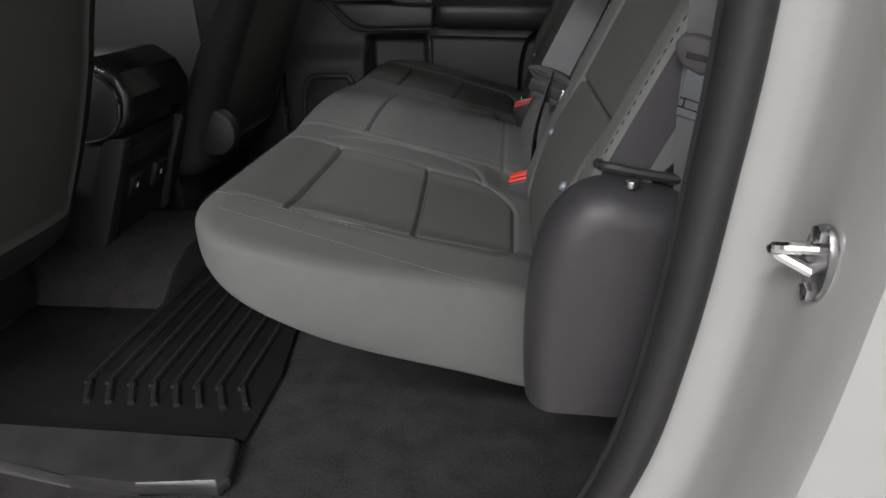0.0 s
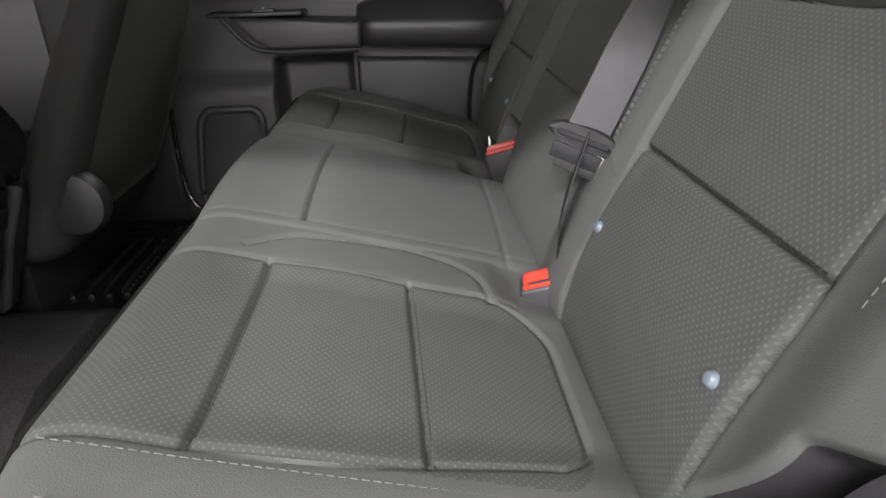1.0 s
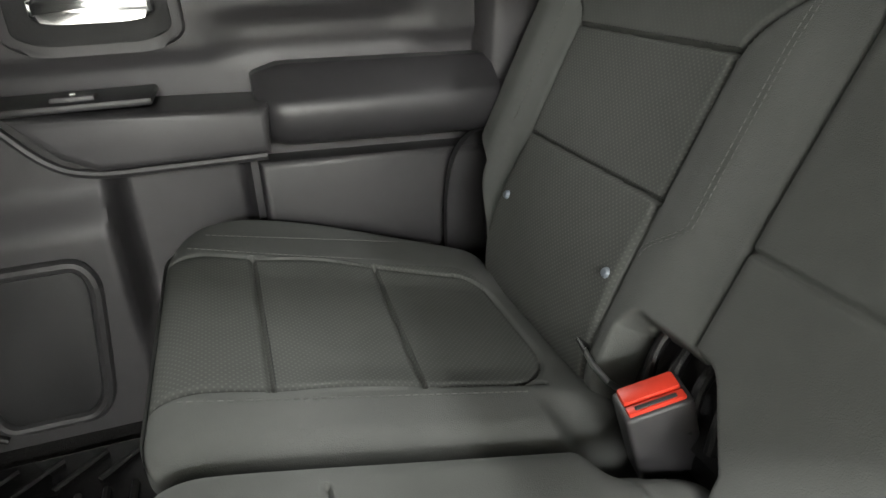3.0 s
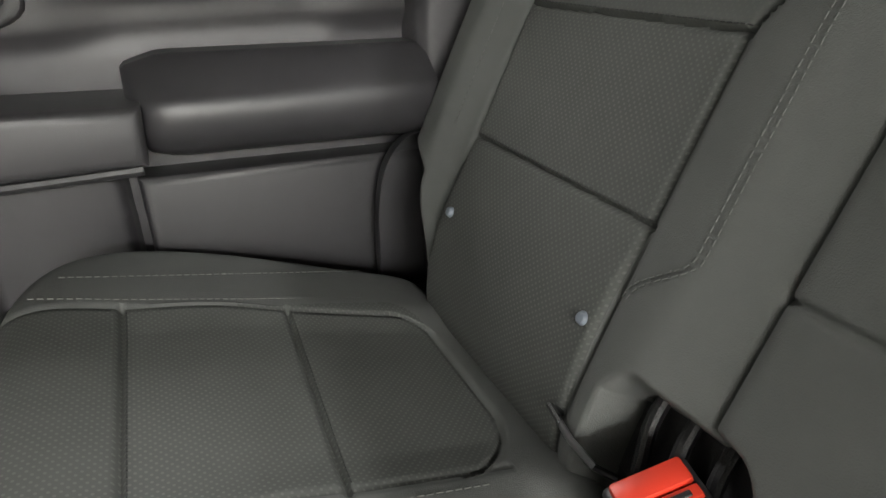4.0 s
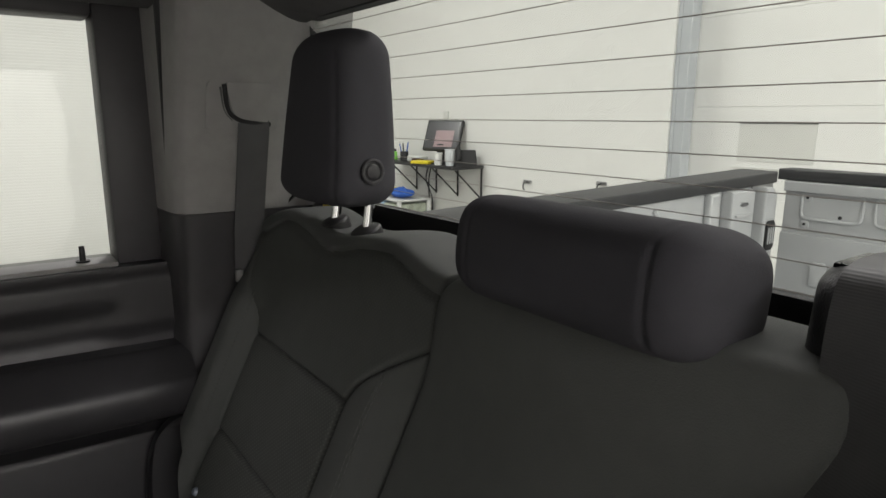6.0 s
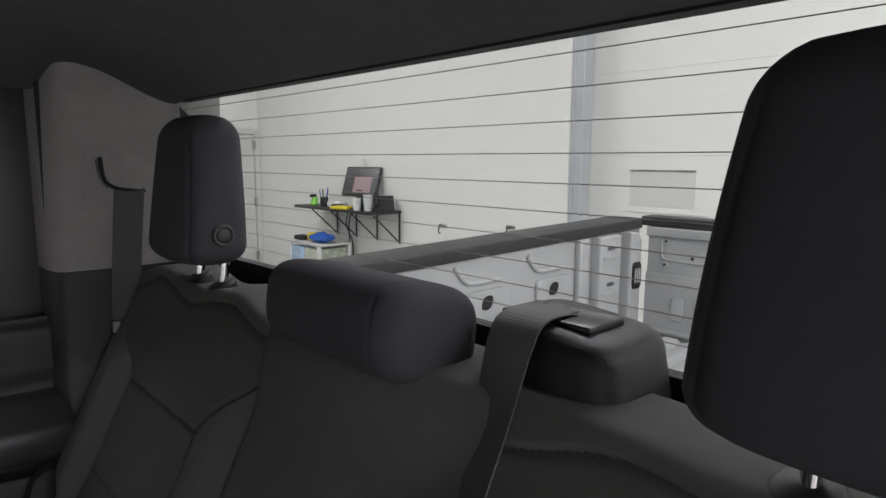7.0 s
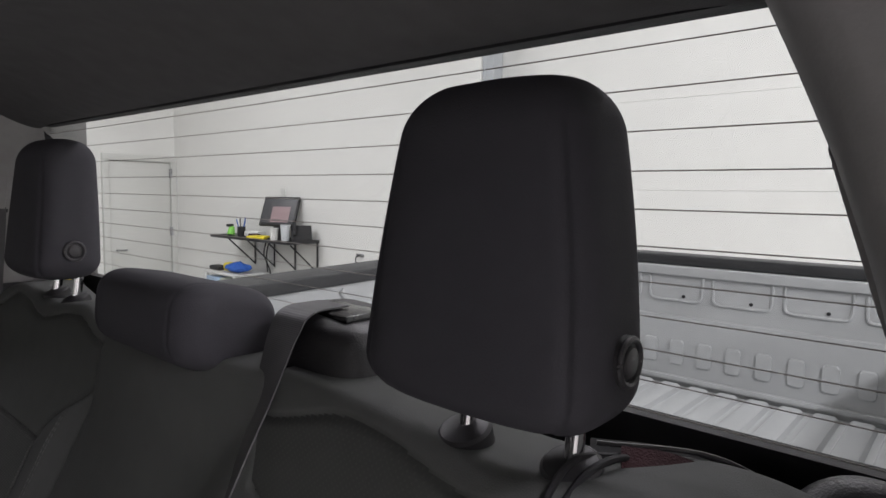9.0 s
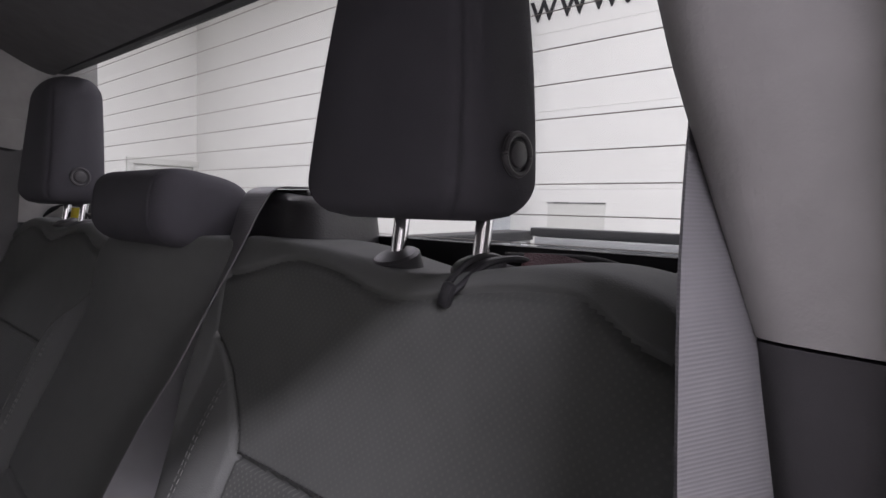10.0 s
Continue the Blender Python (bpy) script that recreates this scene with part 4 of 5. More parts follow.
def side_belt(s, label):
    ob = thing("side_seat_belt", label, "seat belt", "outer seat belts")
    if s > 0:
        pts = curve_points([(0.584, trim_face(1.75) - 0.003, 1.75), (0.584, trim_face(1.73) - 0.006, 1.73), (0.583, 0.668, 1.64), (0.581, 0.682, 1.56), (0.579, 0.690, 1.45), (0.575, 0.700, 1.15)], 12)
        part("webbing", strap(bmesh.new(), pts, (1, -0.05, 0), 0.047), WEBBING, ob, "grey ribbed webbing")
        m = pose(0.560, 0.680, 1.505, 0, 0, 0)
        t = part("belt_stop", boxed(-0.006, 0.006, -0.006, 0.004, -0.010, 0.010, 0.002, 2, m), PILLAR, ob, "pale plastic belt stop")
    else:
        pts = curve_points([(0.636, -trim_face(1.75) + 0.002, 1.75), (0.588, -0.664, 1.70), (0.522, -0.690, 1.62), (0.514, -0.700, 1.54), (0.531, -0.706, 1.44), (0.533, -0.709, 1.33), (0.545, -0.705, 1.22), (0.560, -0.707, 1.10)], 12)
        turn = [math.radians(float(np.interp(p[2], (1.42, 1.54, 1.64, 1.70), (48, 25, 8, 4)))) for p in pts]
        part("webbing", strap(bmesh.new(), pts, [(math.cos(a), -math.sin(a), 0) for a in turn], 0.047), WEBBING, ob, "grey ribbed webbing")
        m = pose(0.524, -0.704, 1.392, 0, 0, 45)
        grip = [(-0.034, 0.010), (-0.012, 0.014), (0.004, 0.018), (0.013, 0.017), (0.018, 0.011), (0.017, 0.001), (0.008, -0.008), (-0.006, -0.013), (-0.026, -0.012), (-0.034, -0.006)]
        t = part("tongue", prism(bmesh.new(), grip, lambda u, v, d: m @ Vector((-d, u, v)), -0.005, 0.009, 0.004, 3), TRIM, ob, "grey plastic tongue grip")
        part("belt_slot", boxed(-0.0102, -0.0088, -0.030, 0.006, -0.0005, 0.0040, 0.0006, 1, m @ pose(0, 0, 0, 8, 0, 0)), SEAL, t, "black belt slot")
        m = pose(0.5315, -0.7045, 1.396, 8, 0, 45)
        bm = bmesh.new()
        for y0, y1, z0, z1 in ((-0.0125, 0.0125, -0.039, -0.0150), (-0.0125, 0.0125, -0.054, -0.0465), (-0.0125, -0.0075, -0.0462, -0.0393), (0.0075, 0.0125, -0.0462, -0.0393)):
            box(bm, -0.005, -0.0025, y0, y1, z0, z1, 0.0006, 1, m)
        part("tongue_plate", bm, LATCH, t, "bright steel latch plate")
    return ob


side_belt(1, "grey webbing seat belt hanging from the pillar")
side_belt(-1, "grey webbing seat belt with a chrome tongue, beside the door")


# -- rear window --
def rear_window():
    ob = tagged(thing("window_1", "rear window with thin heating lines and a black border", "window"), kind="structure")

    def at(u, v, d):
        bow = 0.006 * (1 - (u / 0.66) ** 2)
        return (0.738 - 0.080 * v + d + bow, u, 1.590 + 0.295 * v)

    def sheet(bm, u0, u1, v0, v1, d0, d1, n=24):
        rows = []
        for k in range(n + 1):
            a0, a1 = u0(0) + (u1(0) - u0(0)) * k / n, u0(1) + (u1(1) - u0(1)) * k / n
            rows.append([bm.verts.new(at(a0, v0, d0)), bm.verts.new(at(a1, v1, d0)), bm.verts.new(at(a1, v1, d1)), bm.verts.new(at(a0, v0, d1))])
        for a, b in zip(rows, rows[1:]):
            for i in range(4):
                bm.faces.new((a[i], a[(i + 1) % 4], b[(i + 1) % 4], b[i]))
        bm.faces.new(rows[0])
        bm.faces.new(rows[-1][::-1])
        return bm
    p = part("pane", sheet(bmesh.new(), lambda t: -0.70, lambda t: 0.70, -0.02, 1.08, 0.0, 0.004), GLASS, ob, "clear glass")
    p.visible_shadow = False
    for k in range(11):
        v = 0.981 - 0.0856 * k
        pts = [at(-0.66 + 1.32 * i / 20, v, -0.0008) for i in range(21)]
        part("heating_line", tube(bmesh.new(), pts, 0.00045, 4), HEATLINE, ob)
    bm = bmesh.new()
    sheet(bm, lambda t: -0.74, lambda t: 0.74, -0.16, 0.115, -0.006, 0.012)
    sheet(bm, lambda t: -0.74, lambda t: 0.74, 1.024, 1.075, -0.006, 0.012)
    for q in (-1, 1):
        sheet(bm, lambda t: q * (0.672 - 0.092 * t), lambda t: q * 0.80, 0.03, 1.04, -0.005, 0.011, 4)
    part("border", bm, SEAL, ob, "black window border")
    return ob


rear_window()


# -- left side jamb --
def jamb():
    ob = tagged(thing("door_jamb", "white painted door jamb with a chrome striker", "car body"), kind="structure")
    line = curve_points([(-0.50, 0.86), (0.10, 0.865), (0.32, 0.885), (0.425, 0.945), (0.474, 1.05), (0.498, 1.18), (0.510, 1.32), (0.516, 1.45), (0.516, 1.75), (0.49, 1.90)], 10)
    ways = []
    for i in range(len(line)):
        d = line[min(i + 1, len(line) - 1)] - line[max(i - 1, 0)]
        d = d / np.linalg.norm(d)
        ways.append(np.array((d[1], -d[0])))

    def sweep(name, profile, mat, label):
        verts, faces, n = [], [], len(profile)
        for p, w in zip(line, ways):
            for o, y in profile:
                q = p + w * o
                verts.append((q[0], y + 0.06 * max(0.0, q[1] - 1.45), q[1]))
        for i in range(len(line) - 1):
            for k in range(n):
                faces.append((i * n + k, i * n + (k + 1) % n, (i + 1) * n + (k + 1) % n, (i + 1) * n + k))
        faces.append(list(range(n)))
        faces.append(list(range((len(line) - 1) * n, len(line) * n))[::-1])
        o = mesh_object(name, verts, faces, mat, ob, label)
        o.data.set_sharp_from_angle(angle=radians(40))
    bulb = [(0.012 + 0.016 * math.cos(a), -0.790 + 0.020 * math.sin(a)) for a in [2 * math.pi * k / 14 for k in range(14)]]
    sweep("seal", bulb, SEAL, "black rubber door seal")
    lip = [(-0.004, -0.774), (0.004, -0.788), (0.008, -0.778), (-0.001, -0.763)]
    sweep("seal_lip", lip, SEAL, "black trim lip")
    sweep("panel", [(0.016, -0.778), (0.022, -0.790), (0.048, -0.800), (0.056, -0.805), (0.061, -0.816), (0.064, -0.850), (0.067, -0.898), (0.073, -0.912), (0.088, -0.919), (0.150, -0.926),
                    (0.158, -0.932), (0.170, -0.962), (0.186, -0.972), (0.30, -0.980), (0.30, -0.77), (0.02, -0.768)], PAINT, "glossy white paint")
    m = pose(0.5735, -0.862, 1.288, 0, 0, -85)
    st = part("striker_plate", prism(bmesh.new(), [(u * 0.028, v * 0.052) for u, v in rounded(1, 1, 0.45)], lambda u, v, d: m @ Vector((u, -d, v)), 0.0, 0.006, 0.002), SATIN, ob, "steel striker plate")
    bm = bmesh.new()
    tube(bm, [m @ Vector(p) for p in curve_points([(-0.002, -0.004, 0.009), (-0.007, -0.022, 0.008), (-0.013, -0.025, 0.003), (-0.004, -0.004, -0.008)], 8)], 0.0045, 10)
    part("striker_loop", bm, CHROME, st, "chrome striker loop")
    for v in (-0.020, 0.020):
        part("bolt", cyl(bmesh.new(), m @ Vector((0, -0.004, v)), m @ Vector((0, -0.010, v)), 0.0065, 6, bevel=0.001), SATIN, st)
    return ob


jamb()


# -- side box beside the cushion --
def side_box(s):
    ob = thing("seat_side_trim", "grey grained plastic shell beside the rear seat", "car trim", "seat side trims")

    def place(u, v, d):
        return (u, s * d, v)
    outline = [(0.397, 1.052), (0.395, 1.075), (0.394, 1.14), (0.399, 1.203), (0.411, 1.249), (0.434, 1.278), (0.462, 1.288), (0.492, 1.284), (0.522, 1.277), (0.56, 1.266), (0.56, 1.050)]
    line = [Vector((p[0], p[1])) for p in curve_points([(u, v, 0) for u, v in outline[:10]], 6)] + [Vector(outline[10])]
    inward = []
    for k, p in enumerate(line):
        way = (line[min(k + 1, len(line) - 1)] - line[max(k - 1, 0)]).normalized()
        inward.append(Vector((way.y, -way.x)) if k < len(line) - 2 else Vector((0, -1)) if k < len(line) - 1 else Vector((0, 0)))
    bm = bmesh.new()
    rings = []
    for inset, d in [(0.0, 0.684), (0.0, 0.690)] + [(0.034 * (1 - math.cos(a)), 0.690 + 0.042 * math.sin(a)) for a in [k * math.pi / 20 for k in range(1, 11)]]:
        rings.append([bm.verts.new(place(*(p + q * inset), d)) for p, q in zip(line, inward)])
    for low, high in zip(rings, rings[1:]):
        for k in range(len(line)):
            bm.faces.new((low[k - 1], low[k], high[k], high[k - 1]))
    bm.faces.new(rings[-1])
    bmesh.ops.recalc_face_normals(bm, faces=bm.faces)
    shell = part("shell", bm, POCKET, ob)
    for f in shell.data.polygons:
        f.use_smooth = True
    shell.data.set_sharp_from_angle(angle=radians(50))
    part("screw", cyl(bmesh.new(), place(0.482, 1.2835, 0.708), place(0.482, 1.2905, 0.708), 0.0055, 14, bevel=0.001), SATIN, ob, "small steel screw")
    return ob


side_box(-1)
side_box(1)


# -- floor mat --
def floor_mat():
    ob = thing("floor_mat", "black ribbed rubber floor mat on the carpet", "floor mat")
    edge = [(0.012, -0.582), (0.012, -0.42), (-0.010, -0.30), (-0.012, 0.70), (-0.64, 0.70), (-0.64, 0.29), (-0.37, 0.24), (-0.345, 0.06), (-0.333, 0.0), (-0.445, -0.065), (-0.458, -0.135), (-0.475, -0.152), (-0.600, -0.168), (-0.616, -0.28), (-0.64, -0.582)]
    part("sheet", prism(bmesh.new(), edge, lambda u, v, d: (u, v, d), FLOOR + 0.002, FLOOR + 0.010, 0.0025, 2), RUBBER, ob)
    for k in range(8):
        x = -0.300 + 0.037 * k
        bm = tube(bmesh.new(), curve_points([(x + 0.03, -0.52, FLOOR + 0.012), (x + 0.008, -0.475, FLOOR + 0.012), (x, -0.43, FLOOR + 0.012), (x, 0.0, FLOOR + 0.012), (x, 0.60, FLOOR + 0.012)], 5), 0.0056, 6)
        part("rib", bm, RIBSHEEN, ob)
    for k in range(14):
        y = 0.34 + 0.02 * k
        part("nub", boxed(-0.3645, -0.3575, y - 0.005, y + 0.005, FLOOR + 0.008, FLOOR + 0.0135, 0.002, 1), RIBSHEEN, ob)
    for x in (-0.345, -0.285, -0.225, -0.165, -0.105, -0.045):
        part("rib", tube(bmesh.new(), [(x, 0.625, FLOOR + 0.0105), (x + 0.062, 0.685, FLOOR + 0.0105)], 0.0045, 6), RIBSHEEN, ob)
    for k in range(8):
        x = -0.337 - 0.037 * k
        part("rib", tube(bmesh.new(), curve_points([(x + 0.02, 0.31, FLOOR + 0.012), (x, 0.36, FLOOR + 0.012), (x, 0.60, FLOOR + 0.012)], 5), 0.0056, 6), RIBSHEEN, ob)
    return ob


floor_mat()


def sill_plate():
    edge = [(-0.60, -0.610), (-0.35, -0.592), (0.000, -0.588), (0.012, -0.598), (0.026, -0.664), (0.016, -0.680), (-0.09, -0.684), (-0.19, -0.678), (-0.31, -0.650), (-0.60, -0.640)]
    bm = prism(bmesh.new(), edge, lambda u, v, d: (u, v, d), FLOOR, FLOOR + 0.024, 0.009, 4)
    structure("sill_plate", bm, SILLBLACK, "black plastic sill plate beside the floor mat", "sill")


sill_plate()


# -- front seats and console --
def front_seat(x, y, label):
    ob = thing("front_seat", label, "car seat", "front seats")
    ob.location = (x, y, 0)

    def place(u, v):
        th = 2 * math.pi * v
        z = 0.98 + 0.64 * u
        w = 0.235 + 0.02 * math.sin(math.pi * min(1, u * 1.6)) - 0.05 * sm(0.5, 1.0, u)
        d = 0.075 - 0.03 * u
        for e, r in ((u * 0.64, 0.05), ((1 - u) * 0.64, 0.06)):
            if e < r:
                q = 1 - e / r
                k = math.sqrt(max(0, 1 - q * q))
                w -= 0.05 * (1 - k)
                d *= 0.35 + 0.65 * k
        C, S = spow(math.cos(th), 4), spow(math.sin(th), 3)
        panel = 0.006 if S > 0.7 and abs(C) < 0.78 and 0.12 < u < 0.93 else 0
        return (-0.075 + 0.48 * (z - 1.12) + (d - panel) * S, w * C, z)
    def pick(u, v):
        th = 2 * math.pi * v
        return "panel" if math.sin(th) > 0 and spow(math.sin(th), 3) > 0.7 and abs(spow(math.cos(th), 4)) < 0.78 and 0.12 < u < 0.93 else "backrest"
    surf("backrest", 70, 110, place, pick, {"backrest": ("backrest", SHADEDFRONT, ob, "seat back shell, coloured dark for the shade up front"), "panel": ("back_panel", SEATPANEL, ob, "dark grey cloth panel on the seat back")})
    part("base", boxed(-0.60, -0.12, -0.25, 0.25, 1.00, 1.14, 0.04, 4), SHADEDFRONT, ob, "dark grey cloth seat cushion")
    part("pedestal", boxed(-0.55, -0.16, -0.2, 0.2, FLOOR, 1.02, 0.02, 2), PLASTIC, ob, "black seat frame")
    if y > 0:
        part("hinge_cover", cyl(bmesh.new(), (-0.03, -0.195, 1.105), (-0.03, -0.240, 1.105), 0.060, 32, bevel=0.014), PLASTIC, ob, "round black plastic hinge cover")
    return ob


front_seat(-0.405, -0.415, "dark grey cloth driver's seat seen from behind")
front_seat(-0.318, 0.43, "dark grey cloth front passenger seat seen from behind")


def console():
    ob = thing("centre_console", "black plastic centre console with rear sockets", "car console")
    ob.location = (0, 0.03, 0)

    def side(u, v, d):
        return (u, d, v)
    part("body", prism(bmesh.new(), [(-1.1, 0.93), (-0.49, 0.93), (-0.40, 1.16), (-1.1, 1.16)], side, -0.125, 0.125, 0.012, 3), PLASTIC, ob)
    bm = prism(bmesh.new(), [(-1.05, 1.150), (-0.46, 1.150), (-0.40, 1.165), (-0.365, 1.20), (-0.355, 1.245), (-0.375, 1.29), (-0.42, 1.32), (-1.05, 1.34)], side, -0.125, 0.125, 0.018, 4)
    part("arm_rest", bm, GLOSSBLACK, ob, "padded black arm rest")
    for y in (-1, 1):
        cap = [(-0.70, 1.158), (-0.47, 1.158), (-0.415, 1.170), (-0.385, 1.20), (-0.375, 1.245), (-0.393, 1.28), (-0.43, 1.305), (-0.70, 1.312)]
        c = part("end_cap", prism(bmesh.new(), cap, side, y * 0.124, y * 0.133, 0.004, 2), PLASTIC, ob, "black arm rest end cap")
        ridge = curve_points([(u, y * 0.133, v) for u, v in cap[1:7]], 6)
        part("cap_ridge", tube(bmesh.new(), ridge, 0.004, 8), GLOSSBLACK, c)
    part("vent_panel", boxed(-0.006, 0.004, -0.10, 0.10, -0.09, 0.07, 0.004, 2, pose(-0.446, 0, 1.055, 0, 21, 0)), GLOSSBLACK, ob, "glossy black rear panel")
    for y in (-1, 1):
        col = [(y * 0.100, 1.165), (y * 0.128, 1.165), (y * 0.136, 1.06), (y * 0.142, 0.93), (y * 0.104, 0.93), (y * 0.098, 1.06)]
        part("side_column", prism(bmesh.new(), col, lambda u, v, d: (-0.405 + (v - 1.16) * 0.40 + d, u, v), -0.03, 0.022, 0.010, 3), PLASTIC, ob, "rounded black edge column")
    part("tray", boxed(-0.012, 0.012, -0.094, 0.094, 0.045, 0.085, 0.004, 2, pose(-0.446, 0, 1.055, 0, 21, 0)), SEAL, ob, "open tray below the arm rest")
    for y in (-0.045, 0.055):
        b = part("socket", boxed(-0.012, 0.004, -0.025, 0.025, -0.03, 0.03, 0.004, 2, pose(-0.44, y, 1.04, 0, 25, 0)), POCKET, ob, "dark socket cover")
        # Small white block drawn as the highlight on the socket.
        part("socket_glint", boxed(0.003, 0.0055, -0.003, 0.003, -0.002, 0.010, 0.001, 1, pose(-0.44, y, 1.04, 0, 25, 0)), WHITEP, b)
    return ob


console()


def front_cab():
    structure("front_door_panel", boxed(-1.75, -0.60, 0.77, 0.87, 0.86, 1.52, 0.01), TRIM, "closed front passenger door panel", "car door")
    structure("pillar_3", boxed(-0.62, -0.355, 0.745, 0.87, 0.845, 1.95, 0.02, 4), PLASTIC, "dark trim pillar between the doors", "pillar")
    bm = tube(bmesh.new(), curve_points([(-0.350, 0.742, 1.16), (-0.355, 0.741, 1.05), (-0.352, 0.740, 0.96), (-0.335, 0.738, 0.905), (-0.300, 0.735, 0.882)], 8), 0.006, 8)
    structure("sill_trim", bm, GLOSSBLACK, "black curved edge of the sill trim beside the pillar", "trim")
    structure("pillar_4", boxed(-0.64, -0.52, -0.87, -0.76, 0.85, 1.95, 0.015, 3), PLASTIC, "dark trim pillar between the doors", "pillar")
    structure("driver_door_panel", boxed(-1.75, -0.64, -0.87, -0.77, 0.86, 1.52, 0.01), TRIM, "closed driver's door panel", "car door")
    bm = prism(bmesh.new(), [(-1.95, 0.85), (-1.35, 0.95), (-1.30, 1.25), (-1.40, 1.38), (-1.95, 1.45)], lambda u, v, d: (u, d, v), -0.77, 0.77, 0.03, 3)
    structure("dashboard", bm, PLASTIC, "black dashboard across the front of the cab", "dashboard")
    structure("roof_edge", boxed(-1.9, 0.70, 0.72, 0.90, 1.93, 2.02, 0.01), PLASTIC, "dark roof edge above the doors", "car body")
    structure("roof_edge_left", boxed(-1.9, 0.70, -0.90, -0.72, 1.93, 2.02, 0.01), PLASTIC, "dark roof edge above the open door", "car body")


front_cab()


def tunnel():
    bm = prism(bmesh.new(), [(-0.26, FLOOR - 0.01), (-0.17, 0.91), (-0.10, 0.935), (0.10, 0.935), (0.17, 0.91), (0.26, FLOOR - 0.01)], lambda u, v, d: (d, u, v), -1.8, -0.30, 0.01, 2)
    structure("floor_tunnel", bm, CARPET, "dark grey carpeted hump under the console", "floor")


tunnel()


structure("underbody", boxed(-1.9, 2.5, -0.70, 0.70, 0.0, FLOOR - 0.05), SEAL, "dark underside of the truck", "car body")


# -- pickup bed --
def bed():
    ob = thing("pickup_bed", "silver painted pickup bed with black rail caps", "pickup bed")
    x0, x1 = 0.90, 2.45

    def top(x):
        return 1.528 + 0.030 * (x - x0)
    part("floor", boxed(x0, x1, -0.80, 0.80, FLOOR - 0.06, 1.130), BEDPAINT, ob, "silver painted ribbed floor")
    for k in range(-8, 9):
        y = 0.022 + 0.0935 * k
        if abs(y) < 0.76:
            prof = [(y - 0.040, 1.126), (y - 0.030, 1.144), (y - 0.022, 1.148), (y + 0.022, 1.148), (y + 0.030, 1.144), (y + 0.040, 1.126)]
            part("floor_rib", prism(bmesh.new(), prof, lambda u, v, d: (d, u, v), x0 + 0.02, x1 - 0.035, 0.004), BEDPAINT, ob)
    part("front_wall", boxed(x0 - 0.04, x0, -0.86, 0.86, 0.9, 1.50), BEDPAINT, ob)
    for s in (-1, 1):
        def side(u, v, d):
            return (u, s * d, v)
        part("side_wall", prism(bmesh.new(), [(x0, 0.80), (x1 + 0.08, 0.80), (x1 + 0.08, top(x1) - 0.012), (x0, top(x0) - 0.012)], side, 0.80, 0.92), BEDPAINT, ob)
        part("rail_cap", prism(bmesh.new(), [(x0 - 0.03, top(x0) - 0.040), (x1 + 0.08, top(x1) - 0.040), (x1 + 0.08, top(x1)), (x0 - 0.03, top(x0))], side, 0.785, 0.935, 0.007, 3), RAILCAP, ob, "black plastic rail cap")
        for cx in (1.296, 1.626, 1.956):
            loop = [(cx + 0.010 + 0.190 * u, 1.362 + 0.088 * v) for u, v in rounded(1, 1, 0.18)]
            p = part("tie_down_plate", prism(bmesh.new(), loop, side, 0.785, 0.801, 0.005, 3), BEDPAINT, ob, "raised oblong pressing")
            part("hole", prism(bmesh.new(), [(cx + 0.046 * u + 0.012 * v, 1.366 + 0.044 * v) for u, v in rounded(1, 1, 0.4)], side, 0.783, 0.787), SEAL, p, "black oval hole")
            bm = tube(bmesh.new(), curve_points([side(cx - 0.128, 1.490, 0.797), side(cx - 0.115, 1.470, 0.795), side(cx - 0.083, 1.440, 0.795), side(cx - 0.04, 1.432, 0.796), side(cx + 0.07, 1.432, 0.798)], 6), 0.009, 8)
            part("pressing", bm, BEDPAINT, ob)

        # the rear corner: stepped upright pressings with slots, a vented cover and a gap before the tailgate
        part("upright", prism(bmesh.new(), [(2.09, 1.12), (2.145, 1.12), (2.145, top(2.1) - 0.043), (2.09, top(2.1) - 0.043)], side, 0.772, 0.802, 0.012, 4), BEDPAINT, ob, "rounded upright pressing")
        part("corner_panel", prism(bmesh.new(), [(2.19, 1.12), (2.335, 1.12), (2.335, top(2.2) - 0.043), (2.19, top(2.2) - 0.043)], side, 0.758, 0.802, 0.010, 3), BEDPAINT, ob, "flat upright panel")
        part("corner_post", prism(bmesh.new(), [(2.375, 1.12), (x1 + 0.005, 1.12), (x1 + 0.005, top(x1) - 0.075), (x1 - 0.022, top(x1) - 0.047), (2.375, top(x1) - 0.045)], side, 0.742, 0.802, 0.010, 3), BEDPAINT, ob)
        for z in (1.480, 1.345, 1.215):
            part("slot", prism(bmesh.new(), [(2.262 + 0.050 * u, z + 0.014 * v) for u, v in rounded(1, 1, 0.48)], side, 0.7555, 0.7585), SATIN, ob, "pressed slot")
            part("slot_step", prism(bmesh.new(), [(2.262 + 0.10 * u, z - 0.036 + 0.012 * v) for u, v in rounded(1, 1, 0.3)], side, 0.752, 0.7585, 0.002), BEDPAINT, ob)
        part("oval_hole", prism(bmesh.new(), [(2.352 + 0.020 * u, 1.478 + 0.036 * v) for u, v in rounded(1, 1, 0.48)], side, 0.7975, 0.7995), SEAL, ob, "black oval hole")
        c = part("vent_cover", prism(bmesh.new(), [(2.415 + 0.056 * u, 1.362 + 0.104 * v) for u, v in rounded(1, 1, 0.22)], side, 0.735, 0.743, 0.003, 2), SEAL, ob, "black vented corner cover")
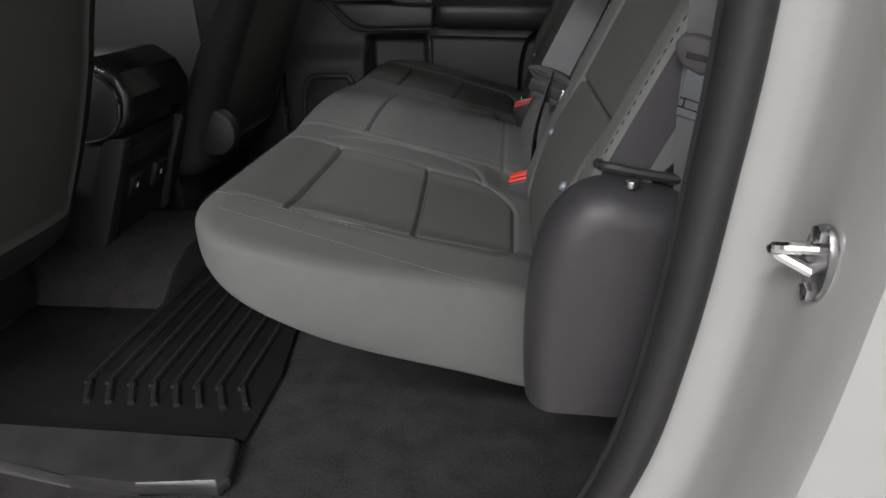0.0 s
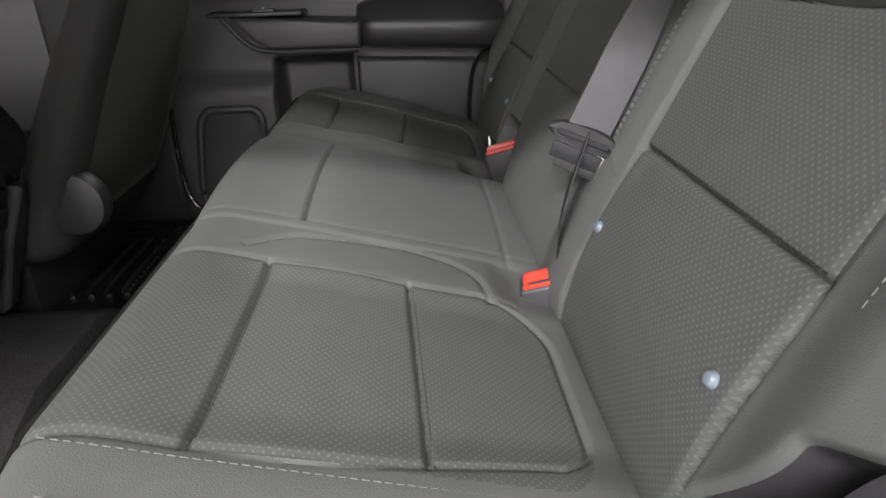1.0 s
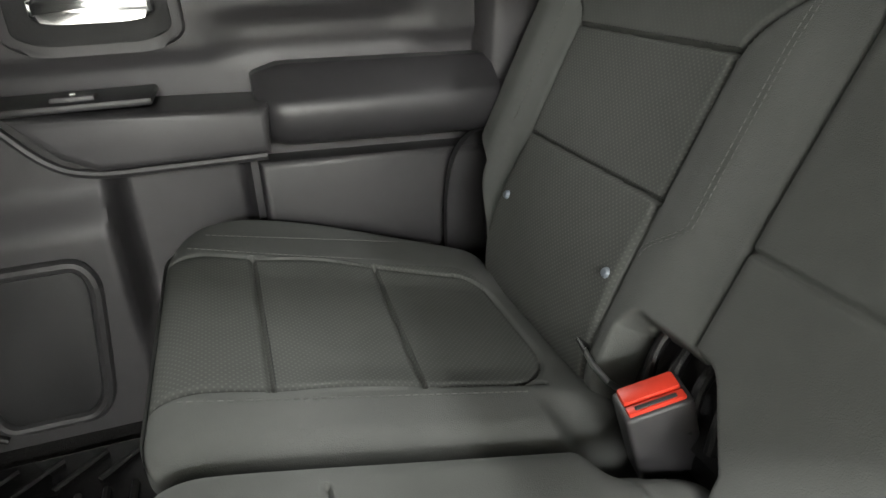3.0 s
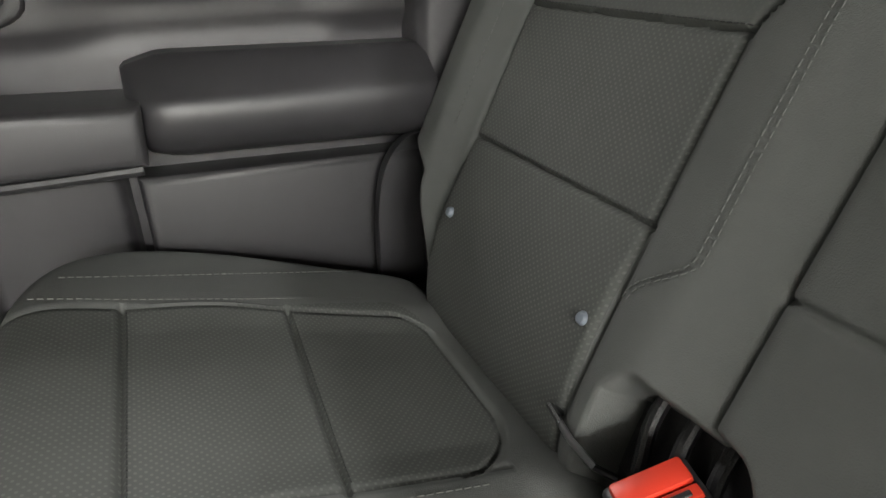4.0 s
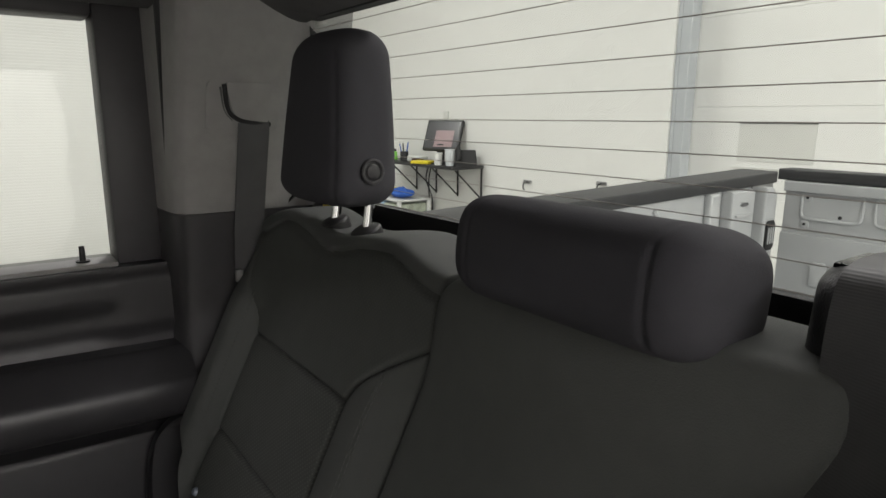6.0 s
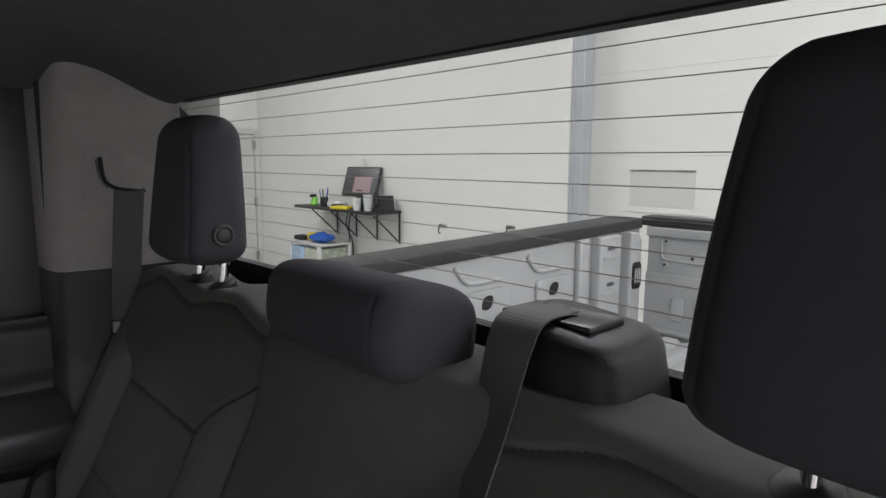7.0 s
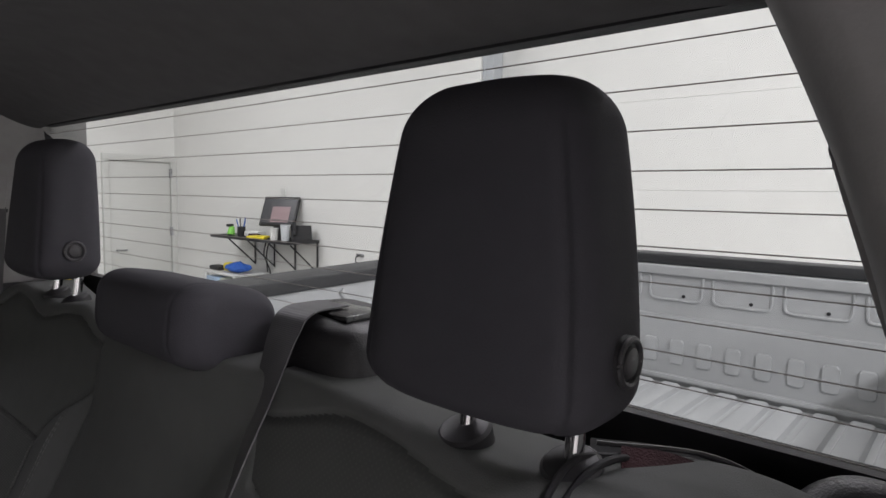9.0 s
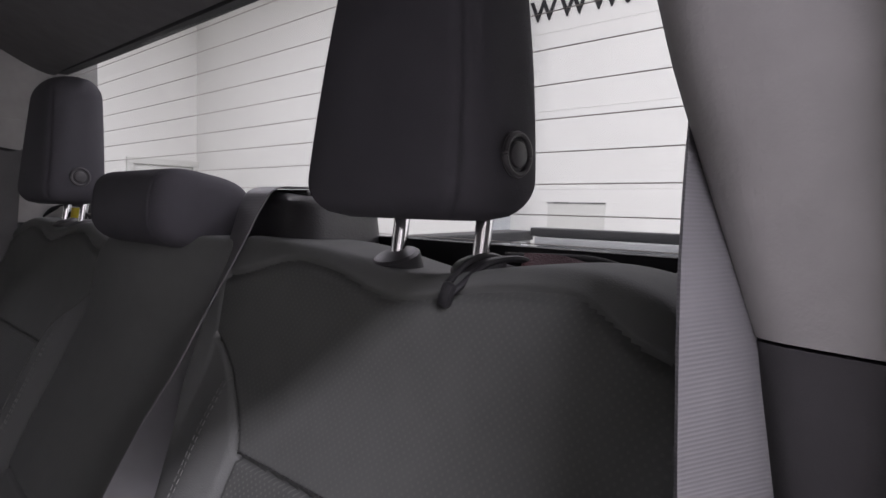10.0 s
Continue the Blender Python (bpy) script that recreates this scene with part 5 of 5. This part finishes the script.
        for k in range(3):
            part("vent_bar", prism(bmesh.new(), [(2.400 + 0.015 * k + 0.008 * u, 1.362 + 0.058 * v) for u, v in rounded(1, 1, 0.3)], side, 0.733, 0.7355), BEDPAINT, c, "pale vent bar")
    zt = top(x1) + 0.016

    def gate(u, v, d):
        return (x1 + d, u, v)
    part("tailgate", prism(bmesh.new(), [(-0.725, 1.12), (0.725, 1.12), (0.725, zt - 0.02), (-0.725, zt - 0.02)], gate, 0.015, 0.09, 0.006), BEDPAINT, ob, "silver painted tailgate with pressed panels")
    part("tailgate_cap", prism(bmesh.new(), [(-0.75, zt - 0.036), (0.75, zt - 0.036), (0.75, zt), (-0.75, zt)], gate, 0.0, 0.10, 0.006), RAILCAP, ob, "black plastic tailgate cap")
    part("tailgate_lip", prism(bmesh.new(), [(-0.725, zt - 0.074), (0.725, zt - 0.074), (0.725, zt - 0.038), (-0.725, zt - 0.038)], gate, -0.004, 0.03, 0.007, 3), BEDPAINT, ob, "rounded upper lip")
    part("tailgate_step", prism(bmesh.new(), [(-0.725, 1.155), (0.725, 1.155), (0.725, 1.376), (-0.725, 1.376)], gate, 0.003, 0.03, 0.008, 3), BEDPAINT, ob, "raised lower panel")
    part("tailgate_foot", prism(bmesh.new(), [(-0.725, 1.146), (0.725, 1.146), (0.725, 1.164), (-0.725, 1.164)], gate, -0.014, 0.02, 0.005, 2), BEDPAINT, ob, "bright lower edge")
    for k in range(-3, 3):
        y = 0.136 + 0.219 * k
        pts = [gate(y - 0.092, 1.515, 0.0145), gate(y - 0.091, 1.455, 0.014), gate(y - 0.084, 1.434, 0.013), gate(y - 0.060, 1.429, 0.012), gate(y, 1.429, 0.012), gate(y + 0.060, 1.429, 0.012), gate(y + 0.084, 1.434, 0.013), gate(y + 0.091, 1.455, 0.014), gate(y + 0.092, 1.515, 0.0145)]
        part("pressing", tube(bmesh.new(), curve_points(pts, 5), 0.0055, 8), BEDPAINT, ob, "rounded pressed edge")
        part("hole", cyl(bmesh.new(), gate(y - 0.030, 1.444, 0.012), gate(y - 0.030, 1.444, 0.0165), 0.006, 12), SEAL, ob, "small black hole")
    for y, z in ((0.648, 1.50), (0.650, 1.41), (-0.648, 1.50), (-0.650, 1.41)):
        part("dimple", cyl(bmesh.new(), gate(y, z, 0.011), gate(y, z, 0.0165), 0.016, 20, bevel=0.003), BEDPAINT, ob, "round dimple")
        part("hole", cyl(bmesh.new(), gate(y, z, 0.009), gate(y, z, 0.0115), 0.005, 12), SEAL, ob, "small black hole")
    for k in range(-7, 8):
        y = 0.022 + 0.0935 * k
        if abs(y) < 0.66:
            part("pressed_tab", prism(bmesh.new(), [(y + 0.046 * u, 1.247 + 0.090 * v) for u, v in rounded(1, 1, 0.2)], gate, -0.006, 0.006, 0.006, 3), BEDPAINT, ob, "raised pressed tab")
    return ob


bed()


# -- wall shelf in the garage --
def wall_shelf():
    ob = thing("wall_shelf", "dark wooden wall shelf on black steel brackets", "shelf")
    part("board", boxed(3.80, 4.198, 4.40, 5.85, 1.27, 1.30, 0.004), PLASTIC, ob)
    for k in range(4):
        y = 4.42 + 0.38 * k
        bm = tube(bmesh.new(), [(4.185, y, 1.27), (4.185, y, 0.96)], 0.010, 6)
        tube(bm, [(4.185, y, 0.97), (3.86, y, 1.262)], 0.008, 6)
        part("bracket", bm, PLASTIC, ob)
    return ob


wall_shelf()


# -- things on and under the shelf --
def monitor():
    ob = thing("monitor", "black flat computer monitor on the wall shelf", "monitor")
    ob.matrix_world = pose(3.98, 4.83, 1.30, 0, 0, 24)
    m = pose(0, 0, 0.13, 0, 24, 0)
    part("case", boxed(-0.018, 0.022, -0.205, 0.205, 0.0, 0.325, 0.008, 2, m), PLASTIC, ob)
    sc = part("screen", boxed(-0.0205, -0.017, -0.188, 0.188, 0.025, 0.305, 0.0, 1, m), SCREEN, ob, "dim grey screen")
    part("open_window", boxed(-0.0225, -0.0195, -0.13, 0.08, 0.035, 0.21, 0.0, 1, m), SCREEN_WINDOW, sc, "pale pink window")
    part("neck", boxed(0.0, 0.03, -0.04, 0.04, 0.01, 0.20, 0.006), PLASTIC, ob)
    part("foot", boxed(-0.09, 0.09, -0.11, 0.11, 0.0, 0.014, 0.005), PLASTIC, ob)
    return ob


SCREEN = material("screen", (0.06, 0.06, 0.065), 0.25)
SCREEN_WINDOW = material("screen_window", (0.32, 0.22, 0.23), 0.3)
CLEAR_BLUE = material("blue_milky_plastic", (0.34, 0.46, 0.62), 0.3, noise_mix=0.5, noise_scale=12)
CLEAR_GREEN = material("green_milky_plastic", (0.50, 0.54, 0.44), 0.3, noise_mix=0.5, noise_scale=12)
CLEAR = material("milky_plastic", (0.62, 0.64, 0.66), 0.3)
PAPER = material("white_paper", (0.75, 0.75, 0.72), 0.7)
monitor()


def cup(x, y, h, r, mat, label):
    ob = thing("cup", label, "cup", "cups on the shelf")
    ob.location = (x, y, 1.30)
    bm = cyl(bmesh.new(), (0, 0, 0), (0, 0, h), r * 0.78, 24, r)
    part("body", bm, mat, ob)
    part("rim", cyl(bmesh.new(), (0, 0, h - 0.004), (0, 0, h + 0.004), r * 1.05, 24, bevel=0.002), mat, ob)
    return ob


cup(3.86, 4.70, 0.115, 0.045, PAPER, "white paper cup on the wall shelf")
cup(3.90, 4.56, 0.155, 0.050, CLEAR, "tall milky plastic cup on the wall shelf")


def pen_pot():
    ob = thing("pen_pot", "black mesh pot full of pens", "pen pot")
    ob.location = (3.93, 5.42, 1.30)
    part("pot", cyl(bmesh.new(), (0, 0, 0), (0, 0, 0.10), 0.045, 20), PLASTIC, ob)
    for k in range(5):
        a = 1.3 * k
        part("pen", tube(bmesh.new(), [(0.02 * math.cos(a), 0.02 * math.sin(a), 0.05), (0.05 * math.cos(a), 0.05 * math.sin(a), 0.16 + 0.01 * k)], 0.006, 6), SEAL if k % 2 else BLUE, ob)
    return ob


pen_pot()


def desk_phone():
    ob = thing("desk_phone", "dark grey office phone on the wall shelf", "telephone")
    ob.matrix_world = pose(4.02, 4.46, 1.30, 0, 0, 56)
    part("base", prism(bmesh.new(), [(-0.10, 0.0), (0.10, 0.0), (0.10, 0.14), (0.06, 0.15), (-0.10, 0.03)], lambda u, v, d: (u, d, v), -0.10, 0.10, 0.006), SEAL, ob)
    part("handset", tube(bmesh.new(), curve_points([(-0.08, 0.07, 0.06), (-0.06, 0.07, 0.10), (0.05, 0.07, 0.17), (0.09, 0.07, 0.16)], 6), 0.020, 8), SEAL, ob)
    return ob


desk_phone()


def flat_item(name, x, y, w, d, h, turn, mat, label, cat):
    ob = part(name, boxed(-w / 2, w / 2, -d / 2, d / 2, 0, h, min(h, w) * 0.25, 2), mat)
    ob.matrix_world = pose(x, y, 1.30, 0, 0, turn)
    return tagged(ob, label, cat)


flat_item("note_pad", 3.86, 4.95, 0.16, 0.22, 0.030, 20, YELLOW, "yellow note pads on the wall shelf", "note pad")
flat_item("tape_roll", 3.90, 5.12, 0.09, 0.10, 0.04, 0, DARKRED, "dark red tape roll on the wall shelf", "tape")
flat_item("paper_box", 3.98, 5.24, 0.12, 0.22, 0.06, 5, PAPER, "white paper box on the wall shelf", "box")


def spray_bottle():
    ob = thing("spray_bottle", "green spray bottle on the wall shelf", "bottle")
    ob.location = (3.92, 5.62, 1.30)
    part("body", cyl(bmesh.new(), (0, 0, 0), (0.02, 0.01, 0.09), 0.045, 16, 0.03, 0.006), GREEN, ob)
    part("head", boxed(-0.05, 0.03, -0.012, 0.012, 0.09, 0.12, 0.006), SEAL, ob, "black spray head")
    return ob


spray_bottle()


def drawer_cart():
    ob = thing("drawer_cart", "white and milky plastic drawer cart on the floor", "drawer cart")
    ob.location = (3.92, 5.52, 0)
    for sx in (-0.19, 0.19):
        for sy in (-0.30, 0.30):
            part("post", boxed(sx - 0.02, sx + 0.02, sy - 0.02, sy + 0.02, 0, 0.90, 0.005), WHITEP, ob)
    part("top", boxed(-0.21, 0.21, -0.32, 0.32, 0.88, 0.905, 0.008), WHITEP, ob, "white plastic top")
    for k in range(3):
        for y0, mat, say in ((-0.283, CLEAR_GREEN, "milky plastic drawer with green things inside"), (0.003, CLEAR_BLUE, "milky plastic drawer with blue things inside")):
            part("drawer", boxed(-0.20, 0.17, y0, y0 + 0.28, 0.08 + 0.27 * k, 0.31 + 0.27 * k, 0.012), mat, ob, say)
    return ob


drawer_cart()


def rag():
    nu, nv = 26, 40

    def place(u, v):
        a = 2 * math.pi * v
        r = 0.02 + 0.17 * math.sin(math.pi * min(0.98, u + 0.02))
        w = 1 + 0.25 * noise.noise(Vector((3 * math.cos(a), 3 * math.sin(a), 5 * u)))
        return (3.86 + 0.6 * r * w * math.cos(a), 5.38 + r * w * math.sin(a), 0.905 + 0.11 * u * w)
    o = surf("rag", nu, nv, place, lambda u, v: "rag", {"rag": ("cleaning_cloth", BLUE, None, "")})["rag"]
    tagged(o, "crumpled blue cleaning cloth on the plastic cart", "cloth")


rag()
ob = part("sponge", boxed(-0.06, 0.06, -0.05, 0.05, 0, 0.09, 0.03, 3), YELLOW)
ob.location = (3.90, 5.62, 0.905)
tagged(ob, "yellow sponge on the plastic cart", "sponge")
ob = part("sanding_block", boxed(-0.06, 0.06, -0.09, 0.09, 0, 0.05, 0.012, 2), SEAL)
ob.location = (3.84, 5.76, 0.905)
tagged(ob, "black block on the plastic cart", "block")


def wall_hook(y, z):
    ob = thing("wall_hook", "small steel hook on the white wall", "hook", "wall hooks")
    ob.location = (4.2, y, z)
    part("plate", boxed(-0.012, 0.0, -0.05, 0.05, -0.015, 0.015, 0.004), SATIN, ob)
    part("peg", tube(bmesh.new(), curve_points([(-0.01, 0, 0), (-0.05, 0, -0.01), (-0.06, 0, -0.05), (-0.04, 0, -0.07)], 5), 0.006, 6), SEAL, ob, "dark hook")
    return ob


wall_hook(3.78, 1.195)
wall_hook(2.94, 1.25)
ob = part("outlet_plate", boxed(4.188, 4.2, 4.98, 5.06, 1.70, 1.82, 0.003), DOORPAINT)
tagged(ob, "pale outlet plate on the white wall", "outlet", kind="structure")


def hanging_cable():
    ob = thing("power_cable", "black cables hanging below the wall shelf", "cable")
    for dy in (0.0, 0.05):
        part("strand", tube(bmesh.new(), curve_points([(4.15, 5.22 + dy, 1.268), (4.10, 5.20 + dy, 1.10), (4.15, 5.26 - dy, 0.9), (4.16, 5.22, 0.6), (4.17, 5.24 + dy, 0.02)], 8), 0.008, 6), SEAL, ob)
    return ob


hanging_cable()


# -- lettering on the overhead door --
def sign():
    ob = tagged(thing("wall_sign", "dark lettering on the white overhead door", "sign"), kind="structure")
    cu = bpy.data.curves.new("lettering", "FONT")
    cu.body, cu.size, cu.extrude, cu.space_character = "www.", 0.36, 0.002, 1.05
    tmp = bpy.data.objects.new("lettering", cu)
    scene.collection.objects.link(tmp)
    bpy.context.view_layer.update()
    me = bpy.data.meshes.new_from_object(tmp.evaluated_get(bpy.context.evaluated_depsgraph_get()))
    bpy.data.objects.remove(tmp)
    me.materials.clear()
    me.materials.append(SEAL)
    o = new("lettering", me)
    o.parent = ob
    o.matrix_world = pose(4.444, 2.22, 3.16, 90, 0, -90)
    tagged(o, "dark grey letters")
    for k in range(7):
        part("letter_bar", boxed(4.441, 4.447, 1.08 - 0.26 * k, 1.28 - 0.26 * k, 3.16, 3.40, 0.01), SEAL, ob, "dark grey letter shape")
    return ob


sign()


# -- straps behind the rear seat --
def tether_strap():
    ob = thing("tether_strap", "black cord loop with a dark red tab at the head restraint", "strap")
    part("loop", tube(bmesh.new(), curve_points([(0.672, -0.512, 1.612), (0.650, -0.505, 1.620), (0.622, -0.497, 1.616), (0.592, -0.492, 1.598), (0.598, -0.484, 1.604), (0.628, -0.487, 1.621), (0.668, -0.500, 1.614)], 8), 0.0026, 8), SEAL, ob, "black cord")
    part("loop_end", boxed(-0.004, 0.004, -0.005, 0.005, -0.010, 0.008, 0.003, 2, pose(0.592, -0.489, 1.598, 20, 0, 0)), PLASTIC, ob)
    pts = curve_points([(0.660, -0.480, 1.612), (0.680, -0.525, 1.612), (0.695, -0.57, 1.600), (0.700, -0.62, 1.572)], 8)
    part("band", strap(bmesh.new(), pts, (0.8, 0.2, 0.5), 0.026, 0.003), SEAL, ob, "black band")
    pts = curve_points([(0.655, -0.505, 1.617), (0.668, -0.530, 1.616), (0.680, -0.555, 1.608)], 8)
    part("tab", strap(bmesh.new(), pts, (0.8, 0.2, 0.5), 0.020, 0.004), DARKRED, ob, "dark red tab")
    part("thin_cord", tube(bmesh.new(), curve_points([(0.660, -0.485, 1.622), (0.695, -0.55, 1.620), (0.710, -0.60, 1.598), (0.712, -0.63, 1.58)], 8), 0.0018, 6), TRIM, ob, "thin grey cord")
    return ob


tether_strap()


def yellow_tag():
    ob = thing("tether_tag", "yellow tag on a black strap behind the seat", "tag")
    part("tag", boxed(-0.003, 0.003, -0.017, 0.017, -0.022, 0.018, 0.002, 2, pose(0.682, 0.590, 1.622, 0, 15, 10)), YELLOW, ob, "yellow fabric tag")
    part("strap", strap(bmesh.new(), curve_points([(0.70, 0.56, 1.645), (0.69, 0.62, 1.648), (0.67, 0.665, 1.640), (0.655, 0.70, 1.605), (0.64, 0.715, 1.57)], 8), (0.8, 0.2, 0.3), 0.022, 0.003), SEAL, ob, "black strap")
    return ob


yellow_tag()


def corner_cover(s):
    ob = thing("corner_cover", "black rounded plastic cover below the rear window corner", "car trim", "window corner covers")
    ob.location = (0.70, s * 0.635, 1.585)

    def place(u, v):
        a = 2 * math.pi * v
        r = 0.055 * math.cos(u * math.pi / 2 * 0.97)
        return (0.6 * r * math.cos(a), r * math.sin(a), -0.03 + 0.075 * math.sin(u * math.pi / 2))
    surf("shell", 16, 32, place, lambda u, v: "shell", {"shell": ("shell", PLASTIC, ob, "")})
    return ob


corner_cover(-1)
corner_cover(1)
